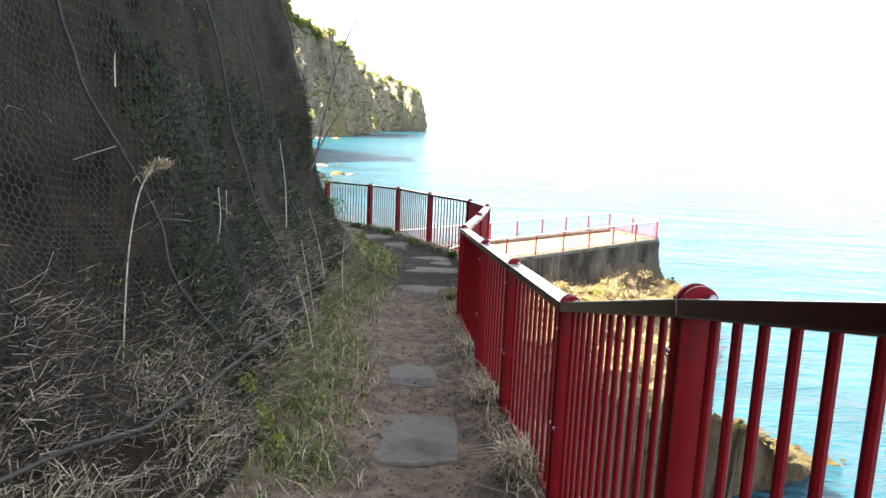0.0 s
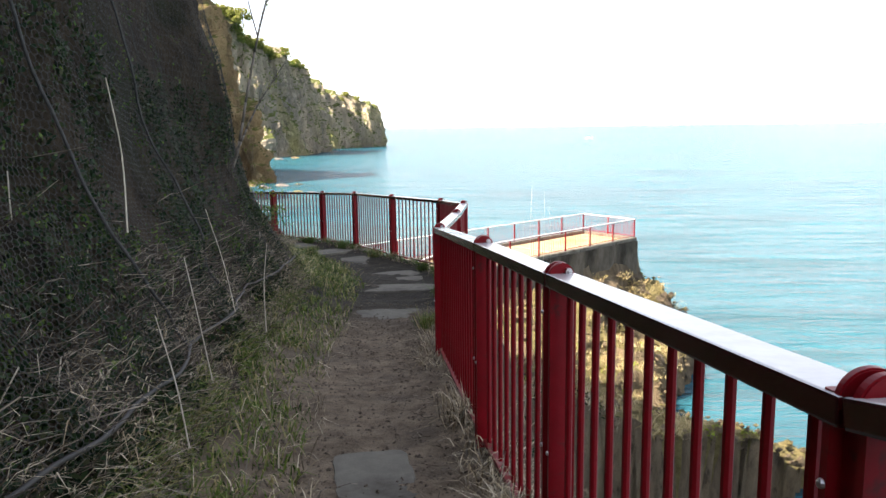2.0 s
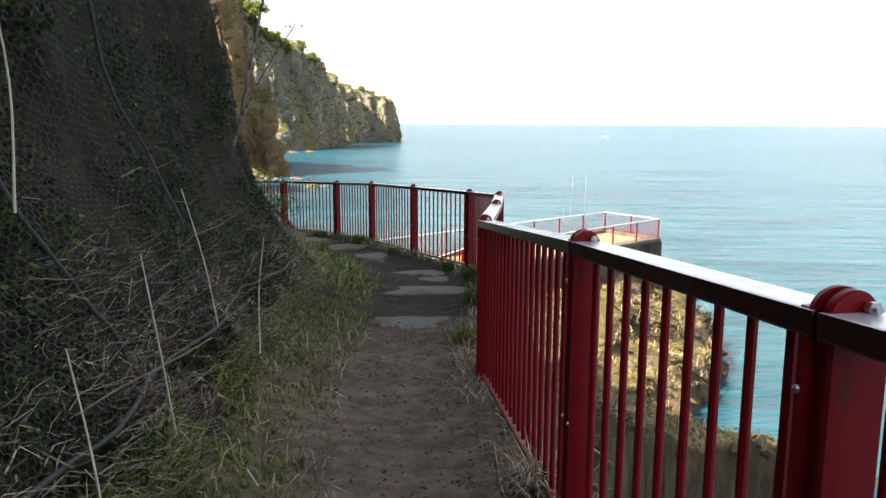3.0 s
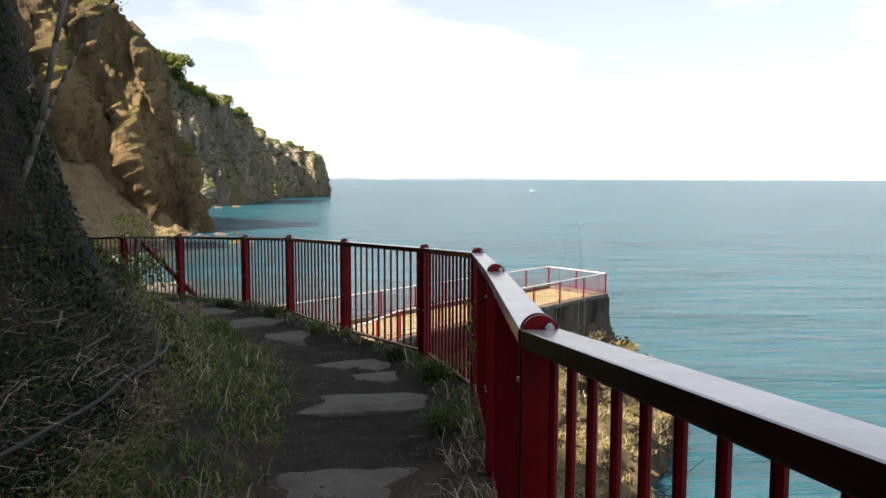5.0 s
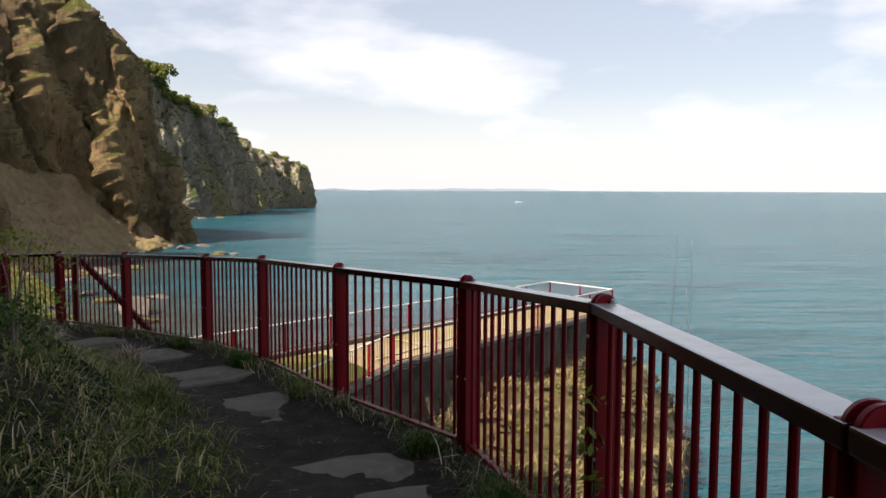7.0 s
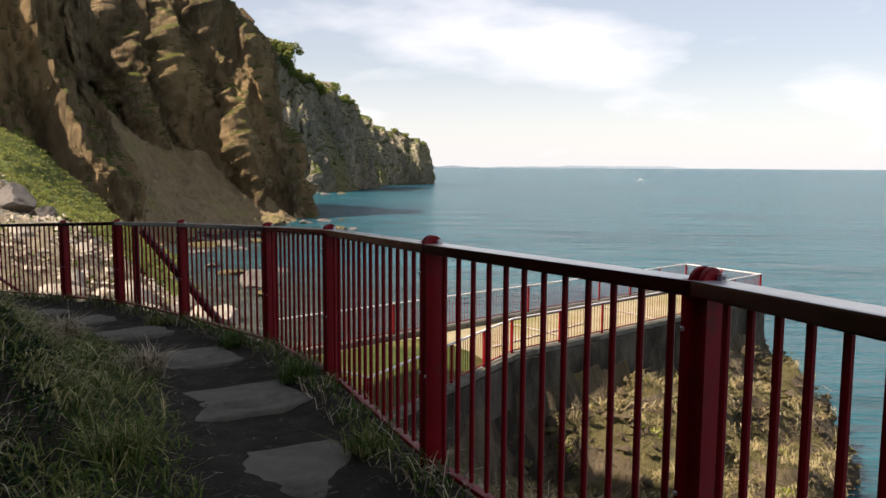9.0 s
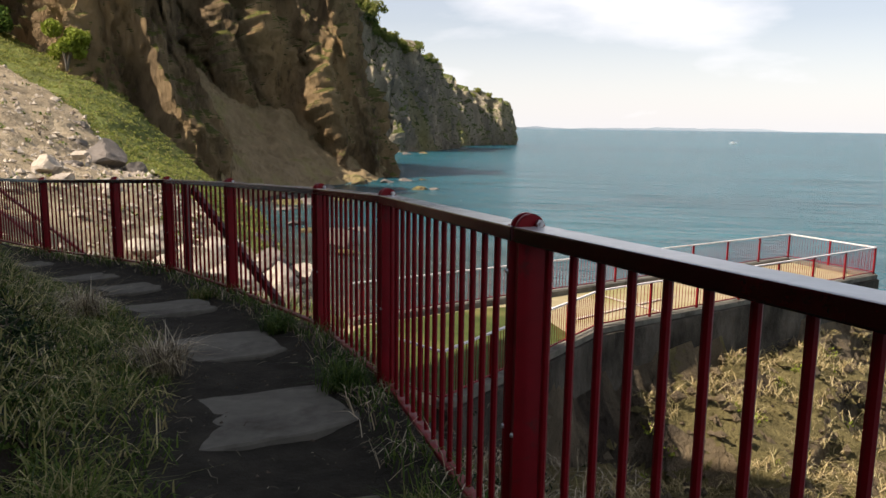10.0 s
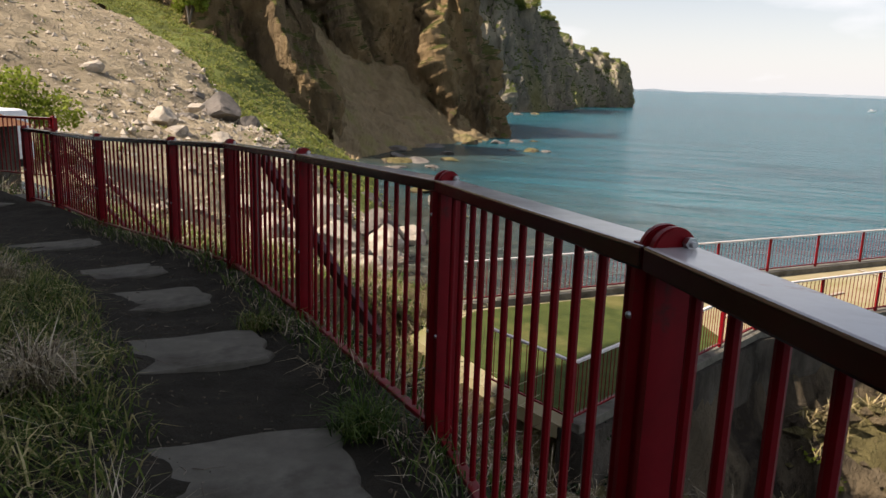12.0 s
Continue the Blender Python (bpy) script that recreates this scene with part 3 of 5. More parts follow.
NK = 96
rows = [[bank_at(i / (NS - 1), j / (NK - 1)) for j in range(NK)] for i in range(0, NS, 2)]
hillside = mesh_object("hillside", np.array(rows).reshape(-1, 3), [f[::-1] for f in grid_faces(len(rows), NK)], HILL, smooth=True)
tagged(hillside, "steep earth bank beside the path, its colour darkened for shade", "hillside", kind="structure")

# ground below the railing, the spur under the terrace and the cove
TERR_NEAR = [(-3.8, 25.85), (-0.98, 32.4), (8.95, 43.1)]
TERR_FAR = [(6.55, 46.0), (-7.6, 31.4)]
TERR_NW = (-5.5, 26.9)
TERR = TERR_NEAR + TERR_FAR + [(-7.9, 29.0), TERR_NW]
RAIL_XY = np.array([(2.4, -12)] + [(x, y) for x, y, z in POSTS] + [(-14.5, 24.4), (-24, 27.5), (-40, 34)])
RAIL_Z = np.array([1.3] + [z - 1.15 for x, y, z in POSTS] + [-2.1, -2.3, -3.0])


def to_line(px, py, line):
    """Distance to a polyline, the station on it, and the side (positive: right of it)."""
    best = None
    for i in range(len(line) - 1):
        ax, ay = line[i]
        bx, by = line[i + 1]
        dx, dy = bx - ax, by - ay
        f = min(1, max(0, ((px - ax) * dx + (py - ay) * dy) / (dx * dx + dy * dy)))
        ex, ey = px - ax - f * dx, py - ay - f * dy
        d = math.hypot(ex, ey)
        if best is None or d < best[0]:
            best = (d, i + f, ex * dy - ey * dx)
    return best


def inside(px, py, poly):
    hit = False
    for i in range(len(poly)):
        (ax, ay), (bx, by) = poly[i - 1], poly[i]
        if (ay > py) != (by > py) and px < (bx - ax) * (py - ay) / (by - ay) + ax:
            hit = not hit
    return hit


def shore_height(x, y):
    d, s, side = to_line(x, y, RAIL_XY)
    i = min(int(s), len(RAIL_Z) - 2)
    zr = RAIL_Z[i] + (RAIL_Z[i + 1] - RAIL_Z[i]) * (s - i)
    if side < 0:
        slope = -1.0
        z1 = zr - 1.2 - d
    else:
        k = min(1, max(0, (s - 10.5) / 4.0))
        e = max(0.0, d - 0.3)
        steep = 3.0 * (1 - k) + 0.85 * k
        if s > NP + 0.2:
            steep = 0.34
        z1 = zr - 0.22 - steep * e
        if k > 0.3:
            z1 = max(z1, -5.6 - 0.42 * max(0.0, e - 4.5) if k > 0.6 else -99)
    poly = [(-3.5, 26.3), (-0.7, 32.6), (9.2, 43.4), (6.8, 46.3), (-7.9, 31.6), (-8.2, 29), (-5.6, 26.6)]
    if inside(x, y, poly):
        z2 = -5.62
    else:
        e, st, _ = to_line(x, y, poly + poly[:1])
        if st <= 1.0:
            z2 = -6.6 - 2.4 * e
        elif st <= 3.0:
            w = min(1.0, st - 1.0)
            wide = (8.2 * (1 - w) + 3.0 * w) * min(1.0, 0.25 + w * 5)
            z2 = -6.9 - 3.4 * (e / wide) ** 1.2 if e < wide else -10.3 - 3.2 * (e - wide)
        else:
            z2 = -5.8 - 1.3 * e
    return max(z1, z2, -14.0)


gx, gy = np.arange(-26, 19.01, 0.30), np.arange(-8, 52.01, 0.30)
rows = []
for x in gx:
    col = []
    for y in gy:
        z = shore_height(x, y)
        w = 0.0 if z > -5.75 and z < -5.5 else min(1.0, max(0.0, to_line(x, y, RAIL_XY)[0] - 0.4))
        dx = 0.55 * w * fractal(x * 0.35, y * 0.35, z * 0.5, 4)
        dy = 0.55 * w * fractal(x * 0.35 + 40, y * 0.35, z * 0.5, 4)
        dz = 0.40 * w * fractal(x * 0.5 + 80, y * 0.5, z * 0.3, 5) - 0.25 * w
        if x > -4 and y > 20 and z < -6.3:
            # knobs and clefts of the spur
            knob = 0.5 - 1.6 * abs(noise.noise((x * 0.36, y * 0.36, z * 0.3))) + 0.3 * noise.noise((x * 1.1, y * 1.1, z))
            dz += 0.75 * knob * min(1.0, (-6.3 - z))
            dx += 0.5 * knob
            dy -= 0.4 * knob
        col.append((x + dx, y + dy, z + dz))
    rows.append(col)
G = np.array(rows)
FLAT = G.reshape(-1, 3)
UNDER = [int(q[2] < 0 and q[0] > 0.9) for q in (to_line(x, y, RAIL_XY) for x in gx for y in gy)]
keep = [f[::-1] for f in grid_faces(len(gx), len(gy)) if max(FLAT[k][2] for k in f) > -13.2 and min(UNDER[k] for k in f) < 1]
rocks = mesh_object("rocky_shore", G.reshape(-1, 3), [f[::-1] for f in keep], SHORE, smooth=True)
tagged(rocks, "steep rock and dry grass slope falling from the railing to the sea", "rock slope", kind="structure")

# ---- railing ----
fence = empty("railing", (0, 0, 0), "red painted steel railing with upright bars along the cliff path", "railing")
BAR_LEN = 0.98
bm = bmesh.new()
rod(bm, (0, 0, 0), (0, 0, BAR_LEN), 0.0115, 8)
bar_ob = part("bar", bm, RED, fence)
bar_mesh = bar_ob.data
bpy.data.objects.remove(bar_ob)


def post_parts(mat):
    """Meshes of a post, its cap, the cap's fin and its bolt, about the middle of the cap's foot."""
    bm = bmesh.new()
    h_section = [(-0.046, -0.045), (-0.030, -0.045), (-0.024, -0.026), (0.024, -0.026), (0.030, -0.045), (0.046, -0.045),
                 (0.046, 0.045), (0.030, 0.045), (0.024, 0.026), (-0.024, 0.026), (-0.030, 0.045), (-0.046, 0.045)]
    f = bm.faces.new([bm.verts.new((x, y, 0)) for x, y in h_section])
    ext = bmesh.ops.extrude_face_region(bm, geom=[f])
    bmesh.ops.translate(bm, vec=(0, 0, -1.26), verts=[v for v in ext["geom"] if isinstance(v, bmesh.types.BMVert)])
    bmesh.ops.recalc_face_normals(bm, faces=bm.faces[:])
    post = part("post", bm, mat)
    def half_disc(radius, depth, m):
        bm = bmesh.new()
        bmesh.ops.create_cone(bm, cap_ends=True, segments=36, radius1=radius, radius2=radius, depth=depth, matrix=m)
        bmesh.ops.bisect_plane(bm, geom=bm.verts[:] + bm.edges[:] + bm.faces[:], plane_co=(0, 0, -0.004), plane_no=(0, 0, -1), clear_outer=True)
        bmesh.ops.holes_fill(bm, edges=bm.edges[:])
        bmesh.ops.bevel(bm, geom=[e for e in bm.edges if e.is_manifold and e.calc_face_angle(0) > 1.0], offset=0.003, segments=2, affect="EDGES")
        return bm

    cap = part("cap", half_disc(0.047, 0.018, pose(-0.014, 0, -0.010, 0, 90, 6)), mat)
    fin = part("cap", half_disc(0.047, 0.018, pose(0.014, 0, -0.010, 0, 90, -6)), mat)
    bm = bmesh.new()
    bmesh.ops.create_cone(bm, cap_ends=True, segments=6, radius1=0.012, radius2=0.011, depth=0.016, matrix=pose(-0.032, -0.022, 0.010, 0, 90))
    bmesh.ops.create_cone(bm, cap_ends=True, segments=12, radius1=0.0055, radius2=0.0055, depth=0.10, matrix=pose(0, -0.022, 0.010, 0, 90))
    bolt = part("bolt", bm, ZINC)
    bm = bmesh.new()
    bmesh.ops.create_uvsphere(bm, u_segments=8, v_segments=5, radius=0.008, matrix=pose(0, 0, 0))
    rivet = part("rivet", bm, ZINC)
    meshes = [o.data for o in (post, cap, fin, bolt, rivet)]
    for o in (post, cap, fin, bolt, rivet):
        bpy.data.objects.remove(o)
    return meshes


POST_MESH, CAP_MESH, FIN_MESH, BOLT_MESH, RIVET_MESH = post_parts(RED)


def panel(a, b, parent, bars=True):
    """Handrail, foot rail and bars between two posts; a and b are the posts' cap feet."""
    a, b = Vector(a), Vector(b)
    d = b - a
    flat = Vector((d.x, d.y, 0))
    tilt = math.degrees(math.atan2(d.z, flat.length))
    turn = math.degrees(math.atan2(d.y, d.x))
    bm = bmesh.new()
    box(bm, (d.length - 0.012, 0.102, 0.046), Matrix(), 0.006)
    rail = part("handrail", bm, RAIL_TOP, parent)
    mid = (a + b) / 2
    rail.matrix_basis = pose(mid.x, mid.y, mid.z - 0.023, 0, -tilt, turn)
    bm = bmesh.new()
    box(bm, (d.length - 0.10, 0.045, 0.022), Matrix(), 0.004)
    foot = part("foot_rail", bm, RED, parent)
    foot.matrix_basis = pose(mid.x, mid.y, mid.z - 0.066 - BAR_LEN, 0, -tilt, turn)
    n = max(2, round(flat.length / 0.128))
    for k in range(1, n):
        q = a + d * (k / n)
        share("bar", bar_mesh, parent, pose(q.x, q.y, q.z - 0.044 - BAR_LEN, 0, 0, 0))


def post(x, y, z, turn, parent, capped=True):
    o = share("post", POST_MESH, parent, pose(x, y, z, 0, 0, turn))
    if capped:
        for nm, me in (("cap", CAP_MESH), ("cap", FIN_MESH), ("bolt", BOLT_MESH)):
            share(nm, me, o, Matrix())
        for sx, rz in ((0.038, -0.14), (0.038, -0.62), (-0.038, -0.62)):
            share("rivet", RIVET_MESH, o, pose(sx, 0.046, rz))
    return o


for i, (x, y, z) in enumerate(POSTS):
    j = min(i + 1, NP - 1)
    a, b = POSTS[j - 1], POSTS[j]
    post(x, y, z - 0.012, math.degrees(math.atan2(b[1] - a[1], b[0] - a[0])), fence)
    if i + 1 < NP:
        panel((x, y, z - 0.012), (POSTS[j][0], POSTS[j][1], POSTS[j][2] - 0.012), fence)

gate_rail = empty("railing", (0, 0, 0), "red steel railing beyond the head of the stair", "railing")
BEYOND = [(-13.25, 25.05, -0.9), (-15.1, 25.2, -0.93), (-17.0, 25.4, -0.96), (-19.0, 25.7, -1.0), (-21.0, 26.1, -1.05)]
for i, (x, y, z) in enumerate(BEYOND):
    post(x, y, z - 0.03, 178, gate_rail)
    if i:
        panel((BEYOND[i - 1][0], BEYOND[i - 1][1], BEYOND[i - 1][2] - 0.03), (x, y, z - 0.03), gate_rail)

# stair handrail and brace behind the railing
stair_rail = empty("stair_handrail", (0, 0, 0), "red tubular stair handrail running down behind the fence", "handrail")
SA, SB = Vector((-12.3, 24.3, -1.15)), Vector((-4.4, 20.5, -3.6))
SA0 = Vector((-13.1, 24.75, -1.1))
for dz, nm in ((0.0, "top_tube"), (-0.42, "middle_tube")):
    bm = bmesh.new()
    rod(bm, SA0 + Vector((0, 0, dz)), SA + Vector((0, 0, dz)), 0.028, 10)
    rod(bm, SA + Vector((0, 0, dz)), SB + Vector((0, 0, dz)), 0.028, 10)
    bmesh.ops.create_uvsphere(bm, u_segments=10, v_segments=6, radius=0.03, matrix=Matrix.Translation(SA + Vector((0, 0, dz))))
    part(nm, bm, RED, stair_rail, smooth=True)
for f in (-0.08, 0.02, 0.2, 0.4, 0.6, 0.8, 1.0):
    q = SA + (SB - SA) * max(0, f) + (SA0 - SA) * (f < 0)
    bm = bmesh.new()
    rod(bm, q + Vector((0, 0, -1.6)), q, 0.026, 10)
    part("post", bm, RED, stair_rail)
brace = empty("brace", (0, 0, 0), "dark diagonal steel stay behind the railing", "brace")
bm = bmesh.new()
BA, BB = Vector((-5.5, 20.02, -0.75)), Vector((-4.1, 19.35, -1.9))
d = BB - BA
box(bm, (d.length, 0.05, 0.09), Matrix.Translation((BA + BB) / 2) @ d.to_track_quat("X", "Z").to_matrix().to_4x4(), 0.004)
part("stay", bm, DARK_RED, brace)
bm = bmesh.new()
box(bm, (0.07, 0.07, 1.15), pose(-5.62, 20.08, -1.24), 0.004)
part("upright", bm, DARK_RED, brace)

# ---- terrace on the spur ----
TZ = -5.42
bm = bmesh.new()
vs = [bm.verts.new((x, y, TZ)) for x, y in TERR]
top = bm.faces.new(vs)
if top.normal.z < 0:
    top.normal_flip()
ext = bmesh.ops.extrude_face_region(bm, geom=[top])
bmesh.ops.translate(bm, vec=(0, 0, -0.25), verts=[v for v in ext["geom"] if isinstance(v, bmesh.types.BMVert)])
bmesh.ops.recalc_face_normals(bm, faces=bm.faces[:])
terrace = part("terrace", bm, PAVING)
tagged(terrace, "sunlit tan concrete terrace on the rock spur", "terrace", kind="structure")


def strip(name, a, b, width, height, z, mat, label, category, bevel=0.02):
    a, b = Vector((*a, 0)), Vector((*b, 0))
    d = b - a
    bm = bmesh.new()
    box(bm, (d.length, width, height), along(a, b) @ pose(d.length / 2, 0, z), bevel)
    ob = part(name, bm, mat)
    return tagged(ob, label, category, kind="structure")


for a, b, h in ((TERR_NEAR[0], TERR_NEAR[1], 1.3), (TERR_NEAR[1], TERR_NEAR[2], 2.0), (TERR_NEAR[2], TERR_FAR[0], 3.2), (TERR_FAR[0], TERR_FAR[1], 1.6)):
    strip("sea_wall", a, b, 0.5, h, TZ - 0.02 - h / 2, WALL, "dark stained concrete retaining wall of the terrace", "sea wall")
    strip("kerb", a, b, 0.34, 0.16, TZ + 0.075, CONCRETE, "weathered concrete kerb along the terrace edge", "kerb")
bm = bmesh.new()
lawn_poly = [(-3.75, 26.3), (-1.55, 31.6), (-2.2, 32.9), (-3.6, 34.6), (-4.4, 34.2), (-7.2, 31.3), (-7.5, 29.2), (-5.3, 27.3)]
f = bm.faces.new([bm.verts.new((x, y, TZ + 0.02)) for x, y in lawn_poly])
if f.normal.z < 0:
    f.normal_flip()
ext = bmesh.ops.extrude_face_region(bm, geom=[f])
bmesh.ops.translate(bm, vec=(0, 0, -0.03), verts=[v for v in ext["geom"] if isinstance(v, bmesh.types.BMVert)])
bmesh.ops.recalc_face_normals(bm, faces=bm.faces[:])
lawn = part("lawn", bm, LAWN)
tagged(lawn, "short lawn on the terrace, green turning to straw", "lawn", kind="structure")
strip("kerb", (0.2, 39.2), (7.6, 46.6), 0.3, 0.1, TZ - 0.3, CONCRETE, "low concrete kerb", "kerb")
# pale lines set in the terrace floor
for a, b in (((-1.6, 33.6), (1.4, 37.6)), ((1.0, 35.0), (-1.0, 37.0)), ((4.2, 38.5), (2.2, 41.0))):
    strip("paving_line", a, b, 0.12, 0.02, TZ + 0.03, BOULDER, "pale line in the terrace floor", "paving line", 0.004)


bm = bmesh.new()
rod(bm, (0, 0, 0), (0, 0, 0.89), 0.008, 6)
_o = part("bar", bm, RED)
thin_bar = _o.data
bpy.data.objects.remove(_o)


def terrace_railing(points, label):
    rail = empty("railing", (0, 0, 0), label, "railing", "terrace railings")
    z0 = TZ + 0.15
    for (ax, ay), (bx, by) in zip(points[:-1], points[1:]):
        length = math.hypot(bx - ax, by - ay)
        m = along((ax, ay, z0), (bx, by, z0))
        n = max(1, round(length / 1.95))
        for k in range(n + 1):
            bm = bmesh.new()
            box(bm, (0.06, 0.06, 1.0), m @ pose(length * k / n, 0, 0.5), 0.004)
            part("post", bm, RED, rail)
        for k in range(n):
            for j in range(1, 15):
                q = m @ Vector((length * (k + j / 15) / n, 0, 0.08))
                share("bar", thin_bar, rail, Matrix.Translation(q))
        bm = bmesh.new()
        box(bm, (length, 0.06, 0.04), m @ pose(length / 2, 0, 1.0), 0.006)
        part("top_rail", bm, PALE_RAIL, rail, "faded pale handrail")
        bm = bmesh.new()
        box(bm, (length, 0.04, 0.03), m @ pose(length / 2, 0, 0.08), 0.004)
        part("foot_rail", bm, RED, rail)


terrace_railing([TERR_NW, TERR_NEAR[0], TERR_NEAR[1], TERR_NEAR[2]], "thin red railing with a pale handrail, landward terrace edge")
terrace_railing([TERR_NEAR[2], TERR_FAR[0], TERR_FAR[1]], "thin red railing with a pale handrail, seaward terrace edge")

# ---- path slabs ----
rng = np.random.default_rng(7)


def strip_uv(x, y):
    """The nearest u, v on the path strip to a place."""
    best = (9e9, 0, 0)
    for i in range(0, NS, 1):
        a, b = RE[i], LL[i]
        dx, dy = b[0] - a[0], b[1] - a[1]
        f = ((x - a[0]) * dx + (y - a[1]) * dy) / (dx * dx + dy * dy)
        d = math.hypot(x - a[0] - f * dx, y - a[1] - f * dy)
        if d < best[0]:
            best = (d, i / (NS - 1), f)
    return best[1], min(1.0, max(0.0, best[2]))


def slab(cx, cy, width, depth, turn, lift):
    """A worn slab with a broken outline and a slightly uneven top."""
    width, depth, lift = width * 1.12, depth * 1.22, lift * 0.3
    u, v = strip_uv(cx, cy)
    z = ground_at(u, v)[2]
    u2, v2 = strip_uv(cx - math.sin(radians(turn)) * 0.4, cy + math.cos(radians(turn)) * 0.4)
    slope = math.degrees(math.atan2(ground_at(u2, v2)[2] - z, 0.4)) * 0.6
    bm = bmesh.new()
    ring = []
    n = 34
    for k in range(n):
        a = 2 * math.pi * k / n
        c, s = math.cos(a), math.sin(a)
        e = 1 / max(abs(c), abs(s)) ** 0.86
        w = 1 + 0.13 * noise.noise((c * 1.8 + cx * 3, s * 1.8, cy)) + 0.06 * noise.noise((c * 7 + cx, s * 7, cy))
        ring.append((c * e * w * width / 2, s * e * w * depth / 2))
    top = [bm.verts.new((x, y, 0.004 * noise.noise((x * 6, y * 6, cx)))) for x, y in ring]
    mid = [bm.verts.new((x * 1.02, y * 1.02, -0.012)) for x, y in ring]
    low = [bm.verts.new((x * 1.04, y * 1.04, -0.10)) for x, y in ring]
    bm.faces.new(top)
    for A, B in ((top, mid), (mid, low)):
        for k in range(n):
            bm.faces.new((A[k - 1], B[k - 1], B[k], A[k]))
    bmesh.ops.recalc_face_normals(bm, faces=bm.faces[:])
    ob = part("slab", bm, CONCRETE, ground)
    ob.matrix_basis = pose(cx, cy, z + lift, slope, 0, turn)


for row in ((0.28, 3.02, 0.48, 0.70, 6, 0.06), (0.06, 4.4, 0.36, 0.50, 10, 0.06), (-0.45, 9.10, 0.80, 0.62, 4, 0.02), (-0.58, 10.95, 1.0, 0.46, 8, 0.02),
            (-0.80, 12.55, 0.72, 0.50, 24, 0.018), (-0.42, 12.02, 0.44, 0.40, 20, 0.012), (-1.72, 14.15, 0.95, 0.66, 34, 0.022), (-2.55, 15.42, 0.98, 0.66, 40, 0.022),
            (-3.55, 16.70, 1.0, 0.58, 42, 0.02), (-4.72, 17.88, 0.95, 0.55, 45, 0.02), (-5.88, 18.86, 0.95, 0.5, 50, 0.018), (-6.9, 19.6, 0.9, 0.45, 58, 0.018),
            (-8.6, 20.5, 1.0, 0.5, 60, 0.016), (-12.4, 22.9, 1.5, 0.9, 65, 0.015)):
    slab(*row)


# ---- growth on the path and the bank ----
def stuff(name, verts, faces, mat, label, category, smooth=False):
    ob = mesh_object(name, verts, faces, mat, smooth=smooth)
    return tagged(ob, label, category, kind="stuff")


def strip_points(n, y0, y1, v0, v1, power=1.0, patchy=0.0):
    out = []
    us = [i / (NS - 1) for i in range(NS) if y0 <= RL[i][1] <= y1]
    while len(out) < n:
        u = rng.uniform(us[0], us[-1])
        v = v0 + (v1 - v0) * rng.uniform() ** power
        q = ground_at(u, v)
        if patchy and noise.noise((q[0] * 2.3, q[1] * 2.3, 5)) + 0.35 * noise.noise((q[0] * 7, q[1] * 7, 1)) < rng.uniform(-0.5, patchy):
            continue
        out.append(q)
    return np.array(out)


def bank_points(n, y0, y1, k0, k1, patchy=0.0, seed=3.0):
    out = []
    us = [i / (NS - 1) for i in range(NS) if y0 <= LL[i][1] <= y1]
    while len(out) < n:
        u, k = rng.uniform(us[0], us[-1]), rng.uniform(k0, k1)
        q = bank_at(u, k)
        if patchy and noise.noise((q[0] * 1.3 + seed, q[1] * 1.3, q[2] * 1.3)) < rng.uniform(-0.4, patchy):
            continue
        out.append(q)
    return np.array(out)


P1 = np.vstack([strip_points(9000, 2.0, 21, 0.70, 1.0, 0.7, 0.1), bank_points(7500, 2.4, 10.5, 0.0, 0.10, 0.5)])
v, f = blades(P1, rng.uniform(0.03, 0.12, len(P1)), 0.0042, 1.2, rng, 0.7)
P1B = np.vstack([bank_points(9000, 10.2, 20.5, 0.0, 0.24, 0.6), strip_points(2600, 10.5, 21, 0.74, 1.0, 0.7, 0.2)])
v2, f2 = blades(P1B, rng.uniform(0.05, 0.17, len(P1B)), 0.0044, 1.6, rng, 1.0)
stuff("pale_grass", v2, f2, PALE_GRASS, "pale curling grass on the bank at the turn of the path", "grass")
stuff("bank_grass", v, f, GRASS, "green and straw coloured grass along the foot of the bank", "grass")
P2 = np.vstack([strip_points(5200, -4, 10, 0.02, 0.26, 1.2, 0.15), strip_points(2600, 10, 22, 0.02, 0.26, 1.2, 0.2),
                strip_points(1500, -4, 9, 0.66, 1.0, 1.0, 0.3), bank_points(5200, -2, 9.8, 0.02, 0.20, 0.45, 12.0), bank_points(1600, 9.5, 18.5, 0.0, 0.26, 0.2)])
v, f = blades(P2, rng.uniform(0.03, 0.15, len(P2)), 0.003, 1.6, rng, 0.85)
stuff("dry_grass", v, f, STRAW, "dry bent grass and straw beside the path", "dry grass")
P3 = strip_points(3200, 9.5, 22, 0.02, 0.24, 1.0, 0.2)
v, f = blades(P3, rng.uniform(0.05, 0.16, len(P3)), 0.004, 0.9, rng, 0.5)
stuff("verge_grass", v, f, GREEN, "dark green verge grass at the foot of the railing", "grass")


